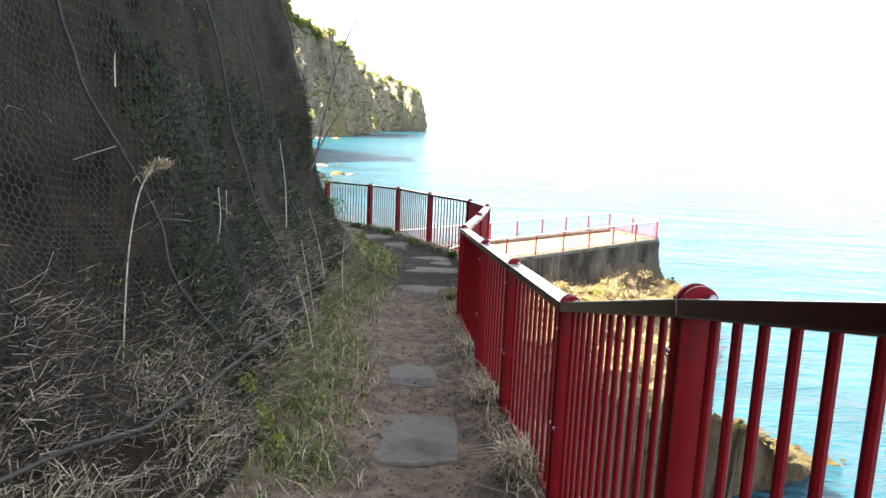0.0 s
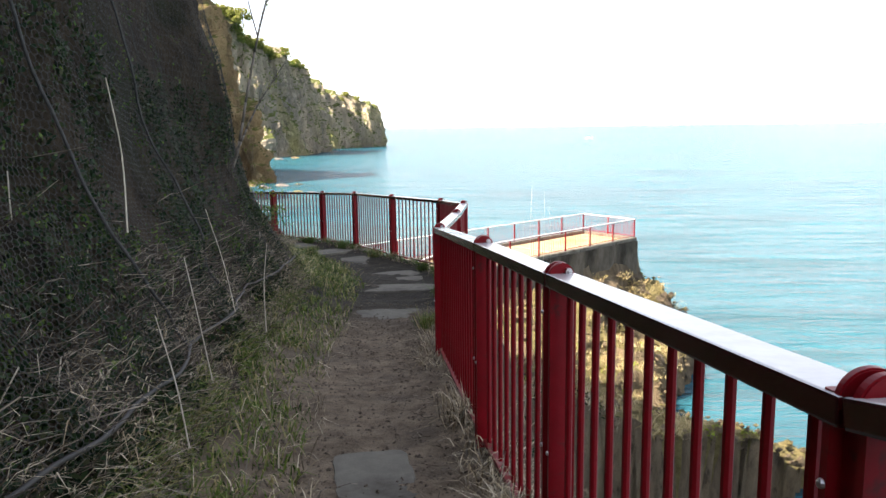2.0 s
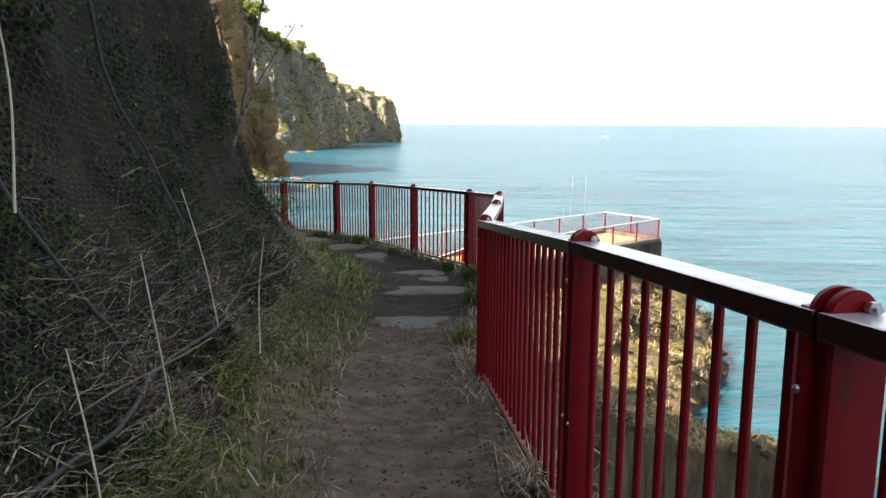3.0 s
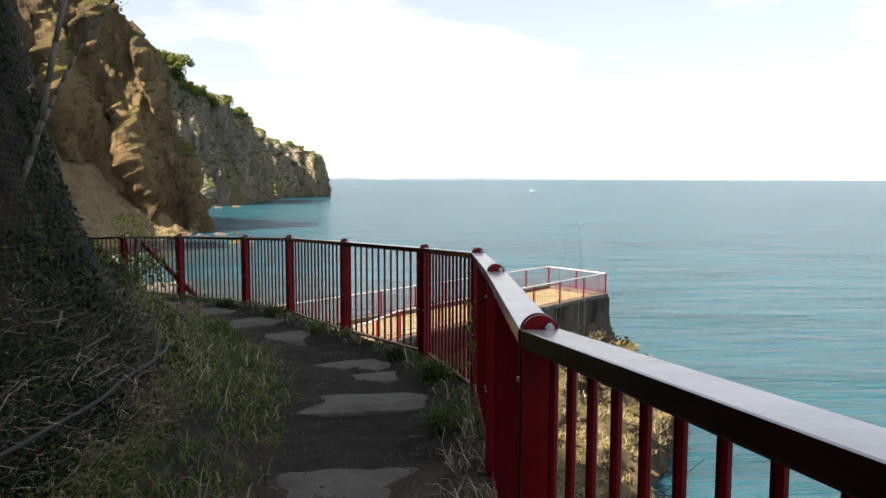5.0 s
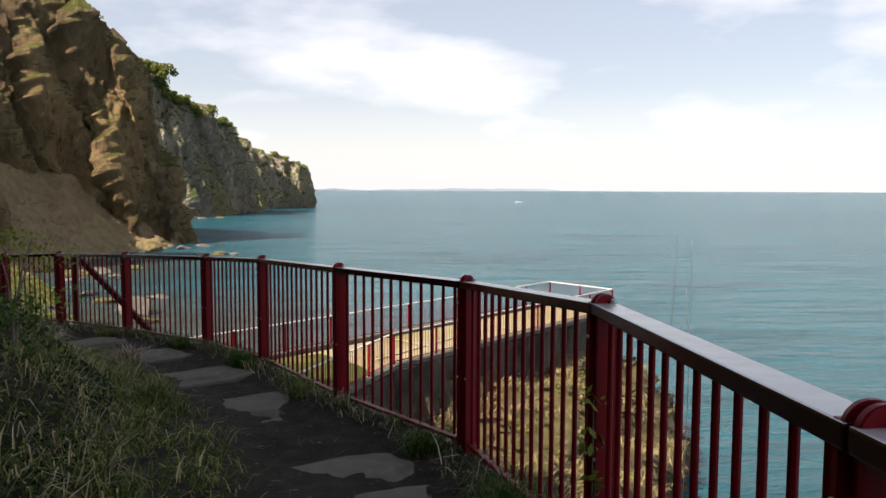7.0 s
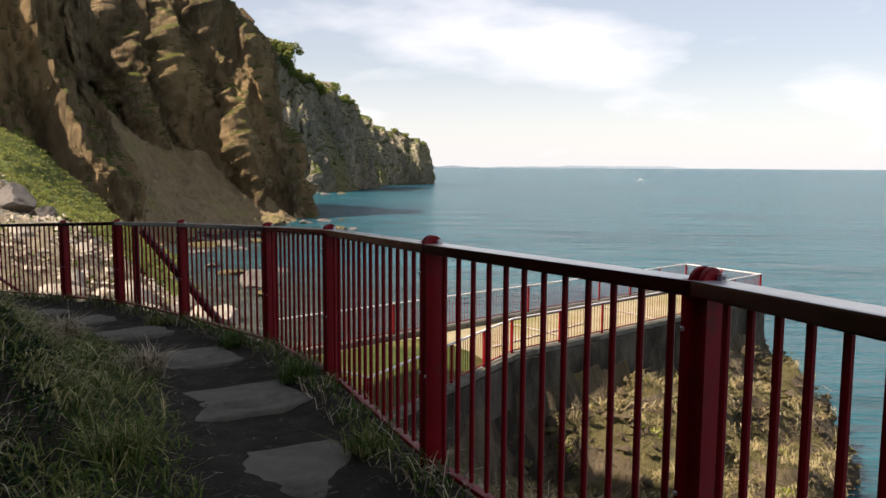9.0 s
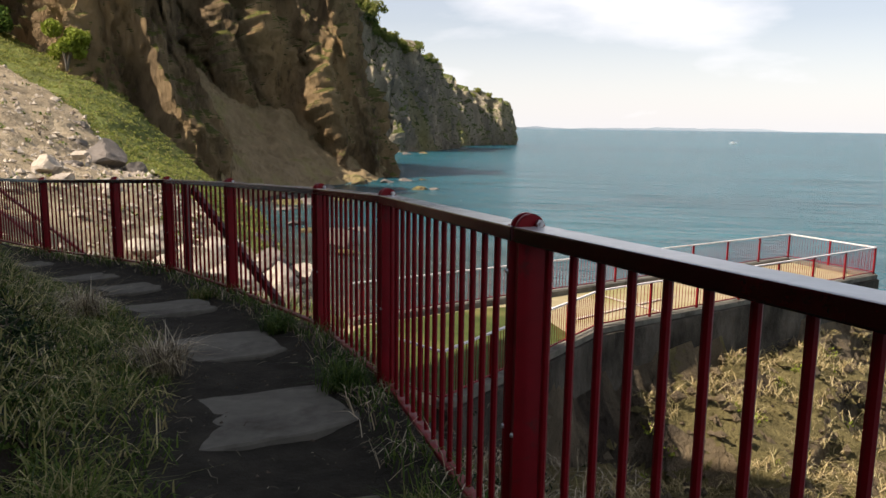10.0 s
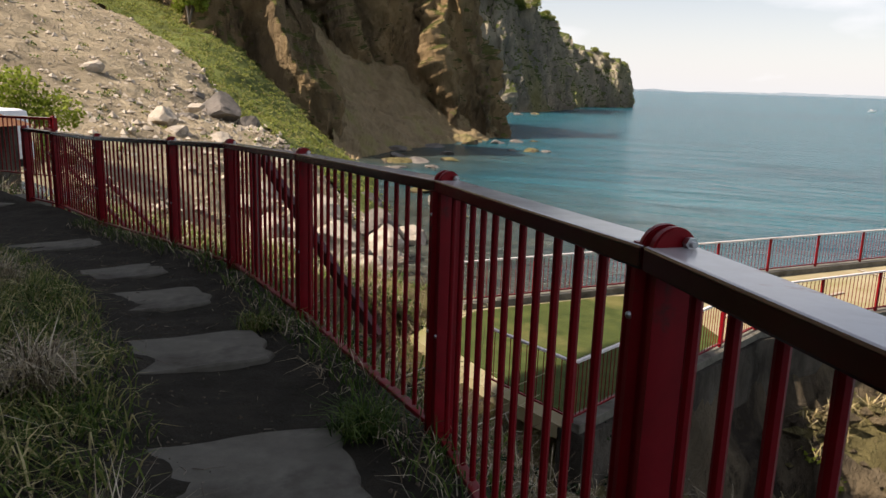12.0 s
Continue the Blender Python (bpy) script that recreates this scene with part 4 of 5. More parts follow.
def prisms(a, b, r):
    """Thin three-sided rods between arrays of points."""
    a, b = np.asarray(a), np.asarray(b)
    d = b - a
    d /= np.linalg.norm(d, axis=1, keepdims=True) + 1e-9
    up = np.where(np.abs(d[:, 2:3]) > 0.9, np.array([[1.0, 0, 0]]), np.array([[0, 0, 1.0]]))
    s = np.cross(d, up)
    s /= np.linalg.norm(s, axis=1, keepdims=True)
    t = np.cross(d, s)
    r = np.broadcast_to(np.asarray(r, float), (len(a),))[:, None]
    off = [s * r, (-0.5 * s + 0.87 * t) * r, (-0.5 * s - 0.87 * t) * r]
    v = np.stack([a + o for o in off] + [b + o for o in off], 1).reshape(-1, 3)
    k = np.arange(len(a))[:, None] * 6
    f = np.concatenate([k + np.array(q) for q in ((0, 1, 4, 3), (1, 2, 5, 4), (2, 0, 3, 5))])
    return v, f.tolist()


def sprigs(points, length, radius, rise):
    """Crooked dead stems, three pieces each."""
    n = len(points)
    az = rng.uniform(0, 2 * math.pi, n)
    d = np.stack([np.cos(az), np.sin(az), rng.uniform(-0.1, rise, n)], 1)
    ln = (length * rng.uniform(0.35, 1.3, n))[:, None]
    A, B, R = [], [], []
    p = np.array(points) + np.array([0, 0, 0.012])
    for k in range(3):
        d2 = d + rng.normal(0, 0.28, (n, 3))
        q = p + d2 * ln / 3
        A.append(p), B.append(q), R.append(np.full(n, radius * (1 - 0.27 * k)))
        p = q
    return prisms(np.vstack(A), np.vstack(B), np.concatenate(R))


P4 = bank_points(420, -3, 10.5, 0.02, 0.40)
va, fa = sprigs(P4, 0.30, 0.0036, 0.7)
P4 = np.vstack([bank_points(9500, -1, 10.5, 0.01, 0.27, 0.15, 31.0), bank_points(700, 10, 18, 0.05, 0.35)])
v, f = sprigs(P4, 0.17, 0.0024, 0.6)
f = fa + [tuple(i + len(va) for i in q) for q in f]
v = np.vstack([va, v])
stuff("dead_stems", v, f, STEM, "tangle of dead stems and twigs on the bank", "dead stems")
P5 = np.vstack([strip_points(700, -3, 22, 0.05, 1.0), strip_points(800, -3, 10, 0.04, 0.34), strip_points(500, 9, 21, 0.62, 1.0)])
v, f = sprigs(P5, 0.11, 0.0022, 0.08)
stuff("path_twigs", v, f, STEM, "small dry twigs strewn on the path", "twigs")

P6 = np.vstack([bank_points(11000, 2.4, 10.6, 0.08, 0.46, 0.35, 9.0), bank_points(3500, 9, 16, 0.05, 0.5, 0.3, 9.0)])
v, f = leaves(P6, np.full(len(P6), 0.06), int(len(P6) * 3.2), 0.022, rng)
stuff("creeper", v, f, DARKLEAF, "dark green creeper leaves on the netted bank", "creeper")
P7 = np.vstack([bank_points(1700, 1.5, 10.5, 0.0, 0.30, 0.3, 21.0), bank_points(1500, 9.5, 20, 0.0, 0.26, 0.3, 21.0), strip_points(900, 1.5, 20, 0.76, 1.0, 0.7, 0.3), bank_points(1100, 3.0, 10.5, 0.12, 0.5, 0.45, 44.0),
                strip_points(350, 9, 21, 0.02, 0.22, 1.0, 0.3)])
v, f = leaves(P7, np.full(len(P7), 0.045), 29000, 0.015, rng)
stuff("bank_herbs", v, f, GREEN, "patches of small green herbs at the foot of the bank", "herbs")

# pebbles and crumbs of soil
P8 = np.vstack([strip_points(5200, -3, 22, 0.03, 0.95), strip_points(7500, 0, 10, 0.05, 0.85)])
oct_v = np.array([(1, 0, 0), (-1, 0, 0), (0, 1, 0), (0, -1, 0), (0, 0, 0.8), (0, 0, -0.8)], float)
oct_f = np.array([(0, 2, 4), (2, 1, 4), (1, 3, 4), (3, 0, 4), (2, 0, 5), (1, 2, 5), (3, 1, 5), (0, 3, 5)])


def stones(points, sizes):
    n = len(points)
    s = np.asarray(sizes)[:, None, None] * rng.uniform(0.6, 1.3, (n, 6, 1)) * rng.uniform(0.7, 1.3, (n, 1, 3))
    a = rng.uniform(0, 2 * math.pi, n)
    base = oct_v[None] * s
    x = base[..., 0] * np.cos(a)[:, None] - base[..., 1] * np.sin(a)[:, None]
    y = base[..., 0] * np.sin(a)[:, None] + base[..., 1] * np.cos(a)[:, None]
    v = np.stack([x, y, base[..., 2]], -1) + np.asarray(points)[:, None, :]
    f = (np.arange(n)[:, None, None] * 6 + oct_f[None]).reshape(-1, 3)
    return v.reshape(-1, 3), f.tolist()


v, f = stones(P8, 0.003 + 0.013 * rng.uniform(0, 1, len(P8)) ** 2.5)
stuff("pebbles", v, f, surface("pebble", (0.045, 0.035, 0.025), (0.15, 0.12, 0.09), 12, 0.9), "pebbles and crumbs of earth on the path", "pebbles")


def tussock(x, y, n, height, mat, label):
    u, w = strip_uv(x, y)
    c = ground_at(u, w)
    pts = c + np.stack([rng.normal(0, 0.055, n), rng.normal(0, 0.055, n), np.zeros(n)], 1)
    v, f = blades(pts, rng.uniform(0.5, 1.1, n) * height, 0.0032, 1.0, rng, 0.7)
    ob = mesh_object("grass_tussock", v - c, f, mat)
    ob.location = c
    tagged(ob, label, "grass tussock", "tussocks by the railing")


for x, y, n, h, mat, lab in ((0.98, 2.35, 420, 0.26, STRAW, "dry straw tussock at a railing post"), (0.72, 3.75, 260, 0.20, STRAW, "dry straw tussock at a railing post"),
                             (0.50, 5.2, 260, 0.18, STRAW, "dry straw tussock at a railing post"), (0.05, 8.4, 220, 0.2, GRASS, "mixed green tussock beside the path"),
                             (0.08, 10.2, 300, 0.22, GREEN, "dark green tussock at the railing foot"), (0.02, 11.6, 320, 0.26, GREEN, "dark green tussock at the railing foot"),
                             (-0.35, 12.9, 260, 0.18, GREEN, "dark green tussock at the railing foot"), (-1.35, 14.5, 260, 0.16, GRASS, "mixed green tussock beside the path"),
                             (-2.2, 16.0, 320, 0.2, GREEN, "dark green tussock at the railing foot"), (-3.2, 17.3, 360, 0.2, GREEN, "dark green tussock at the railing foot"),
                             (-4.6, 18.6, 260, 0.16, GRASS, "mixed green tussock beside the path"), (-3.35, 16.0, 420, 0.3, STRAW, "pale dry tussock on the bank side"),
                             (-4.6, 16.9, 420, 0.32, STRAW, "pale dry tussock on the bank side"), (-2.45, 14.0, 380, 0.26, GRASS, "mixed green tussock beside the path"),
                             (-6.6, 18.35, 300, 0.3, STRAW, "pale dry tussock on the bank side")):
    tussock(x, y, n, h, mat, lab)


def herb(points, count, size, label):
    c = np.array(points, float)
    v, f = leaves(c, np.full(len(c), 0.07), count, size, rng)
    plant = empty("green_plant", c[0] - (0, 0, 0.1), label, "plant")
    for q in c:
        bm = bmesh.new()
        rod(bm, q + (0.0, 0, -0.22) - c[0] + (0, 0, 0.1), q - c[0] + (0, 0, 0.1), 0.004, 5, 0.002)
        part("stem", bm, BARK, plant)
    mesh_object("foliage", v - c[0] + np.array([0, 0, 0.1]), f, SPRING, plant, "fresh yellow-green leaves")


herb([(-0.72, 2.6, -0.24), (-0.79, 2.6, -0.36), (-0.66, 2.55, -0.38), (-0.59, 2.5, -0.42), (-0.48, 2.38, -0.5), (-0.38, 2.25, -0.62)], 420, 0.020, "small fresh green plant at the foot of the bank")
herb([(0.30, 10.96, -0.62), (0.31, 10.95, -0.78), (0.30, 10.96, -0.45), (0.29, 10.94, -0.95)], 46, 0.022, "green ivy sprig climbing a railing post")

# ---- netting on the bank ----
y_lo, y_hi = -4.5, 11.2
us = [i / (NS - 1) for i in range(NS) if y_lo <= LL[i][1] <= y_hi]
NU, NKK = 170, 64
net_u = np.linspace(us[0], us[-1], NU)
net_k = np.linspace(0.14, 0.66, NKK)
net = np.array([[bank_at(a, b, 0.05, 0.25) for b in net_k] for a in net_u])
span_u = np.linalg.norm(np.diff(net[:, 10], axis=0), axis=1).sum()
span_k = np.linalg.norm(np.diff(net[60], axis=0), axis=1).sum()


def on_net(s, w):
    """Places on the net from metres along and up it."""
    a = np.clip(s / span_u, 0, 1) * (NU - 1.001)
    b = np.clip(w / span_k, 0, 1) * (NKK - 1.001)
    i, j = a.astype(int), b.astype(int)
    fa, fb = (a - i)[:, None], (b - j)[:, None]
    return net[i, j] * (1 - fa) * (1 - fb) + net[i + 1, j] * fa * (1 - fb) + net[i, j + 1] * (1 - fa) * fb + net[i + 1, j + 1] * fa * fb


W = 0.064
R = W / math.sqrt(3)
cc, rr = np.meshgrid(np.arange(int(span_u / W) - 1), np.arange(int(span_k / (1.5 * R)) - 1))
cx = (cc * W + (rr % 2) * W / 2 + W).ravel()
cy = (rr * 1.5 * R + R).ravel()
ur, lr, bo, ll = (cx + W / 2, cy + R / 2), (cx + W / 2, cy - R / 2), (cx, cy - R), (cx - W / 2, cy - R / 2)
A = np.vstack([on_net(*ur), on_net(*lr), on_net(*bo)])
B = np.vstack([on_net(*lr), on_net(*bo), on_net(*ll)])
rad = np.concatenate([np.full(len(cx), 0.0019), np.full(2 * len(cx), 0.0014)])
v, f = prisms(A, B, rad)
stuff("wire_net", v, f, WIRE, "hexagonal wire netting pinned over the bank", "wire netting")


def tube(points, r0, r1, sides=6):
    """One connected tapering tube through points."""
    p = np.array(points, float)
    t = np.gradient(p, axis=0)
    t /= np.linalg.norm(t, axis=1, keepdims=True)
    ref = np.where(np.abs(t[:, 2:3]) > 0.9, np.array([[1.0, 0, 0]]), np.array([[0, 0, 1.0]]))
    a = np.cross(t, ref)
    a /= np.linalg.norm(a, axis=1, keepdims=True)
    b = np.cross(t, a)
    r = np.linspace(r0, r1, len(p))[:, None]
    v = np.concatenate([[q for q in (p + (a * math.cos(k) + b * math.sin(k)) * r)] for k in np.linspace(0, 2 * math.pi, sides, endpoint=False)])
    n = len(p)
    f = [(k * n + i, k * n + i + 1, ((k + 1) % sides) * n + i + 1, ((k + 1) % sides) * n + i) for k in range(sides) for i in range(n - 1)]
    return v, f


def rope(name, pts, radius, mat, label, category):
    v, f = tube(pts, radius, radius, 6)
    tagged(mesh_object(name, v, f, mat, smooth=True), label, category)


for s0, s1 in ((6.0, 7.3), (9.4, 10.6), (11.3, 12.2), (3.0, 4.4)):
    w = np.linspace(0, span_k, 40)
    pts = on_net(np.linspace(s1, s0, 40) + 0.05 * np.sin(w * 3), w) + np.array([0.02, 0, 0.01])
    rope("net_rope", pts, 0.009, ROPE, "black seam rope running down the netting", "rope")
s = np.linspace(0.5, span_u - 0.4, 90)
pts = on_net(s, 0.10 + 0.09 * np.sin(s * 1.1)) + np.array([0.03, 0, 0.0])
rope("net_rope", pts, 0.010, WIRE, "twisted wire rope along the lower edge of the netting", "rope")

# ---- stalks and sapling ----
bm = bmesh.new()
pts = spline([(-0.95, 1.5, -0.50), (-0.96, 1.56, -0.05), (-0.96, 1.6, 0.33), (-0.95, 1.65, 0.73), (-0.92, 1.7, 0.99), (-0.88, 1.75, 1.11), (-0.81, 1.78, 1.13)], 26)
for a, b in zip(pts[:-1], pts[1:]):
    rod(bm, a, b, 0.004, 6)
reed = empty("dry_reed", (-0.95, 1.5, -0.5), "tall pale dry reed with a drooping plume", "reed")
st = part("stem", bm, surface("pale reed", (0.36, 0.31, 0.23), (0.5, 0.45, 0.36), 20, 0.7), reed, smooth=True)
st.location = (0.95, -1.5, 0.5)
pl = np.repeat(pts[-7:], 30, axis=0) + rng.normal(0, 0.008, (210, 3)) - np.array([-0.95, 1.5, -0.5])
v, f = blades(pl, np.full(len(pl), 0.055), 0.0018, 1.2, rng, 1.3)
mesh_object("plume", v, f, STRAW, reed, "feathery straw plume")


STALK = surface("bleached stalk", (0.34, 0.29, 0.21), (0.50, 0.45, 0.36), 14, 0.75)
for a, b in (((-1.11, 2.4, 0.6), (-0.91, 2.3, 0.05)), ((-1.4, 4.0, 0.78), (-1.4, 4.0, 0.45)), ((-1.01, 3.6, 0.09), (-1.03, 3.5, -0.16)), ((-2.21, 7.0, 1.28), (-2.14, 7.0, 0.79)),
             ((-1.17, 2.0, 1.68), (-1.18, 2.0, 1.5)), ((-1.18, 3.3, 0.88), (-1.15, 3.2, 0.5)), ((-0.92, 3.2, 0.18), (-1.0, 3.0, -0.15)), ((-1.0, 6.4, 0.1), (-0.95, 6.1, -0.5)),
             ((-1.04, 4.2, 1.17), (-0.95, 4.1, 0.5)), ((-0.9, 4.2, 0.1), (-0.7, 4.0, -0.45)), ((-1.15, 5.2, 0.2), (-0.95, 5.0, -0.5)), ((-1.3, 6.0, 0.4), (-1.1, 5.9, -0.3))):
    q = spline([b, (np.array(a) + np.array(b)) / 2 + rng.normal(0, 0.025, 3), a], 9)
    v, f = tube(q, 0.0042, 0.0026, 5)
    tagged(mesh_object("dry_stalk", v, f, STALK, smooth=True), "bleached dead stalk caught in the netting", "dead stalk", "stalks on the bank")

sap = empty("sapling", (-2.5, 9.7, 0.1), "thin leafless sapling leaning out from the bank", "sapling")
for nm, path, r0 in (("trunk", [(-2.5, 9.7, 0.1), (-2.26, 9.72, 0.65), (-2.12, 9.8, 1.37), (-1.9, 9.88, 2.3), (-1.68, 9.92, 2.75)], 0.022),
                     ("branch", [(-2.24, 9.72, 0.72), (-2.0, 9.76, 1.2), (-1.67, 9.8, 1.68)], 0.014), ("branch", [(-1.98, 9.85, 1.98), (-2.1, 9.9, 2.5), (-2.08, 9.95, 2.9)], 0.009),
                     ("branch", [(-1.85, 9.88, 2.4), (-1.6, 9.8, 2.55), (-1.45, 9.8, 2.62)], 0.007), ("branch", [(-1.8, 9.9, 2.55), (-1.9, 9.8, 2.8), (-1.86, 9.8, 3.0)], 0.006)):
    bm = bmesh.new()
    q = spline(path, 14)
    for k in range(13):
        rod(bm, Vector(q[k]) - Vector((-2.5, 9.7, 0.1)), Vector(q[k + 1]) - Vector((-2.5, 9.7, 0.1)), r0 * (1 - 0.05 * k), 6, r0 * (1 - 0.05 * (k + 1)))
    part(nm, bm, BARK, sap, smooth=True)
tw = np.vstack([spline([(-1.9, 9.88, 2.3), (-1.62, 9.93, 2.85)], 30), spline([(-2.0, 9.76, 1.2), (-1.67, 9.8, 1.68)], 20)])
v, f = sprigs(tw - np.array([-2.5, 9.7, 0.1]), 0.16, 0.002, 0.9)
tagged(mesh_object("twigs", v, f, BARK, sap), kind="stuff")
v, f = leaves(tw - np.array([-2.5, 9.7, 0.1]), np.full(len(tw), 0.10), 90, 0.016, rng)
tagged(mesh_object("buds", v, f, SPRING, sap, "a few opening green buds"), kind="stuff")


def shrub(name, at, radius, height, n, size, mat, label, clumps=9, stems=5, flat=0.75):
    """A shrub or small tree: stems from one foot, leaf clumps of uneven size at their ends."""
    ob = empty(name, at, label, "shrub" if height < 3.5 else "tree")
    c = []
    for k in range(clumps):
        a, rr_ = rng.uniform(0, 2 * math.pi), radius * rng.uniform(0, 0.75) ** 0.7
        c.append((rr_ * math.cos(a), rr_ * math.sin(a), height * rng.uniform(0.35, 0.95) * (1 - 0.35 * (rr_ / radius) ** 2)))
    v, f = leaves(c, radius * rng.uniform(0.22, 0.48, clumps), n, size, rng, flat)
    for k in range(stems):
        bm = bmesh.new()
        q = spline([(0, 0, -0.2), (c[k][0] * 0.3, c[k][1] * 0.3, c[k][2] * 0.5), c[k]], 6)
        for i in range(5):
            rod(bm, q[i], q[i + 1], 0.02 * height * (1 - 0.16 * i), 5, 0.02 * height * (1 - 0.16 * (i + 1)))
        part("limb", bm, BARK, ob)
    mesh_object("foliage", v, f, mat, ob, "clumped leaves")
    return ob


# low shrubs at the turn of the path and on the bank
shrub("shrub", (-2.75, 12.2, -0.75), 0.5, 0.55, 480, 0.020, GREEN, "low green shrub at the turn of the bank")
shrub("shrub", (-3.1, 13.3, -0.6), 0.45, 0.75, 330, 0.020, SPRING, "light green shrub with young leaves on the bank")
shrub("shrub", (-13.6, 23.3, -2.0), 0.6, 0.7, 700, 0.03, DARKLEAF, "dark green shrub under the stair railing")

# ---- rocks ----
ICO = bmesh.new()
bmesh.ops.create_icosphere(ICO, subdivisions=3, radius=1.0)
ICO.verts.ensure_lookup_table()
ico_v = np.array([v.co[:] for v in ICO.verts])
ico_f = [tuple(v.index for v in f.verts) for f in ICO.faces]
ICO.free()


def boulder(at, size, mat, label, seed, name="boulder", squash=0.7, group=""):
    """A broken rock: a ball cut by random planes and roughened."""
    r = np.random.default_rng(seed)
    v = ico_v.copy()
    for _ in range(11):
        n = r.normal(size=3)
        n /= np.linalg.norm(n)
        d = r.uniform(0.5, 0.85)
        over = np.maximum(0, v @ n - d)
        v -= over[:, None] * n
    for k in range(len(v)):
        v[k] *= 1 + 0.13 * fractal(*(v[k] * 1.9 + seed), 4)
    v *= np.array([r.uniform(0.8, 1.25), r.uniform(0.8, 1.25), squash]) * size
    ob = mesh_object(name, v, ico_f, mat)
    ob.matrix_basis = pose(at[0], at[1], at[2], r.uniform(-12, 12), r.uniform(-12, 12), r.uniform(0, 360))
    return tagged(ob, label, "boulder", group)


for i, (x, y, z, s, dark) in enumerate((
        (-47.5, 75.5, -3.4, 2.6, 1), (-44.8, 76.0, -4.6, 1.5, 1), (-41.0, 60.0, -3.4, 1.35, 0), (-38.5, 58.5, -4.2, 0.9, 0), (-43.5, 66.0, -3.6, 0.9, 1), (-37.0, 62.0, -5.0, 1.1, 0),
        (-46.0, 70.0, -3.0, 0.8, 0), (-52.0, 78.0, -2.2, 0.9, 1), (-57.0, 85.0, -0.5, 0.9, 1), (-66.0, 92.0, 2.2, 0.8, 0), (-53.0, 66.0, 0.2, 0.9, 0), (-60.0, 62.0, 2.8, 0.8, 1),
        (-40.5, 68.0, -5.0, 0.8, 0), (-35.0, 66.0, -6.6, 1.2, 0), (-38.0, 72.0, -6.2, 1.0, 1))):
    boulder((x, y, z), s, DARK_BOULDER if dark else BOULDER, "large dark boulder lying on the scree" if dark else "pale angular boulder lying on the scree", 100 + i, group="boulders on the scree")
for i, (x, y, z, s, dark) in enumerate((
        (-27.5, 58.0, -9.4, 2.6, 0), (-24.5, 56.0, -10.0, 1.9, 0), (-23.0, 60.5, -10.8, 1.8, 0), (-30.0, 63.0, -10.0, 2.4, 0), (-26.0, 64.5, -11.0, 1.7, 1), (-32.0, 69.0, -10.6, 2.1, 0),
        (-28.5, 70.0, -11.4, 2.0, 1), (-24.0, 67.0, -11.6, 1.5, 0), (-33.6, 78.3, -11.6, 1.8, 1), (-27.2, 83.5, -11.6, 1.7, 1), (-21.5, 53.0, -10.6, 1.4, 1), (-19.5, 50.0, -10.2, 1.6, 0),
        (-22.0, 47.0, -9.0, 1.7, 0), (-26.0, 51.0, -8.6, 1.5, 0), (-17.0, 45.5, -10.6, 1.3, 1),
        (-30.5, 57.5, -8.0, 1.6, 0), (-28.0, 61.0, -9.0, 1.5, 0), (-24.8, 52.6, -9.2, 1.2, 0), (-29.0, 54.0, -7.8, 1.2, 0), (-33.0, 64.5, -8.8, 1.4, 0), (-21.5, 57.0, -11.0, 1.3, 0))):
    boulder((x, y, z), s, DARK_BOULDER if dark else BOULDER, "dark wet rock at the edge of the cove" if dark else "pale sunlit rock at the edge of the cove", 200 + i, "shore_rock", 0.75, "rocks round the cove")
for i, (x, y, s) in enumerate(((-36.5, 151.5, 2.1), (-33.5, 152.5, 1.2), (-39.5, 151.0, 1.2), (-51.0, 160.0, 2.6), (-47.0, 166.0, 2.2), (-44.5, 172.0, 2.0), (-42.0, 176.0, 1.3), (-54.0, 148.0, 2.6),
                               (-57.0, 138.0, 2.4), (-49.0, 119.5, 2.6), (-46.0, 121.5, 2.0), (-52.0, 128.0, 1.8), (-33.0, 92.0, 1.9), (-29.0, 95.0, 1.3), (-38.0, 97.0, 1.5), (-24.5, 79.0, 1.3), (-45.5, 112.0, 1.7), (-41.5, 116.0, 1.4), (-43.0, 127.0, 1.6), (-47.0, 136.0, 1.8), (-84.0, 318.0, 2.4), (-80.0, 330.0, 2.2), (-78.0, 410.0, 2.2))):
    boulder((x, y, -12.05), s, DARK_BOULDER if i % 3 else SHORE, "low rock awash beside the shore", 300 + i, "sea_rock", 0.34, "rocks awash")

# stones of the scree and the spur
flat = scree.reshape(-1, 3)
pick = flat[rng.integers(0, len(flat), 5200)] + rng.normal(0, 0.35, (5200, 3)) * np.array([1, 1, 0.0])
v, f = stones(pick, 0.10 + 0.34 * rng.uniform(0, 1, len(pick)) ** 4)
stuff("scree_stones", v, f, BOULDER, "loose pale stones covering the scree", "stones")
low = pick[rng.integers(0, len(pick), 420)]
v, f = leaves(low, np.full(len(low), 0.5), 5200, 0.16, rng, 0.4)
stuff("scree_weeds", v, f, GRASS, "thin weeds between the scree stones", "weeds")
flat = turf.reshape(-1, 3)
pick = flat[rng.integers(0, len(flat), 2600)]
v, f = leaves(pick, np.full(len(pick), 0.6), 24000, 0.17, rng, 0.4)
stuff("slope_herbs", v, f, OLIVE, "fresh green herbs on the slope beside the scree", "herbs")

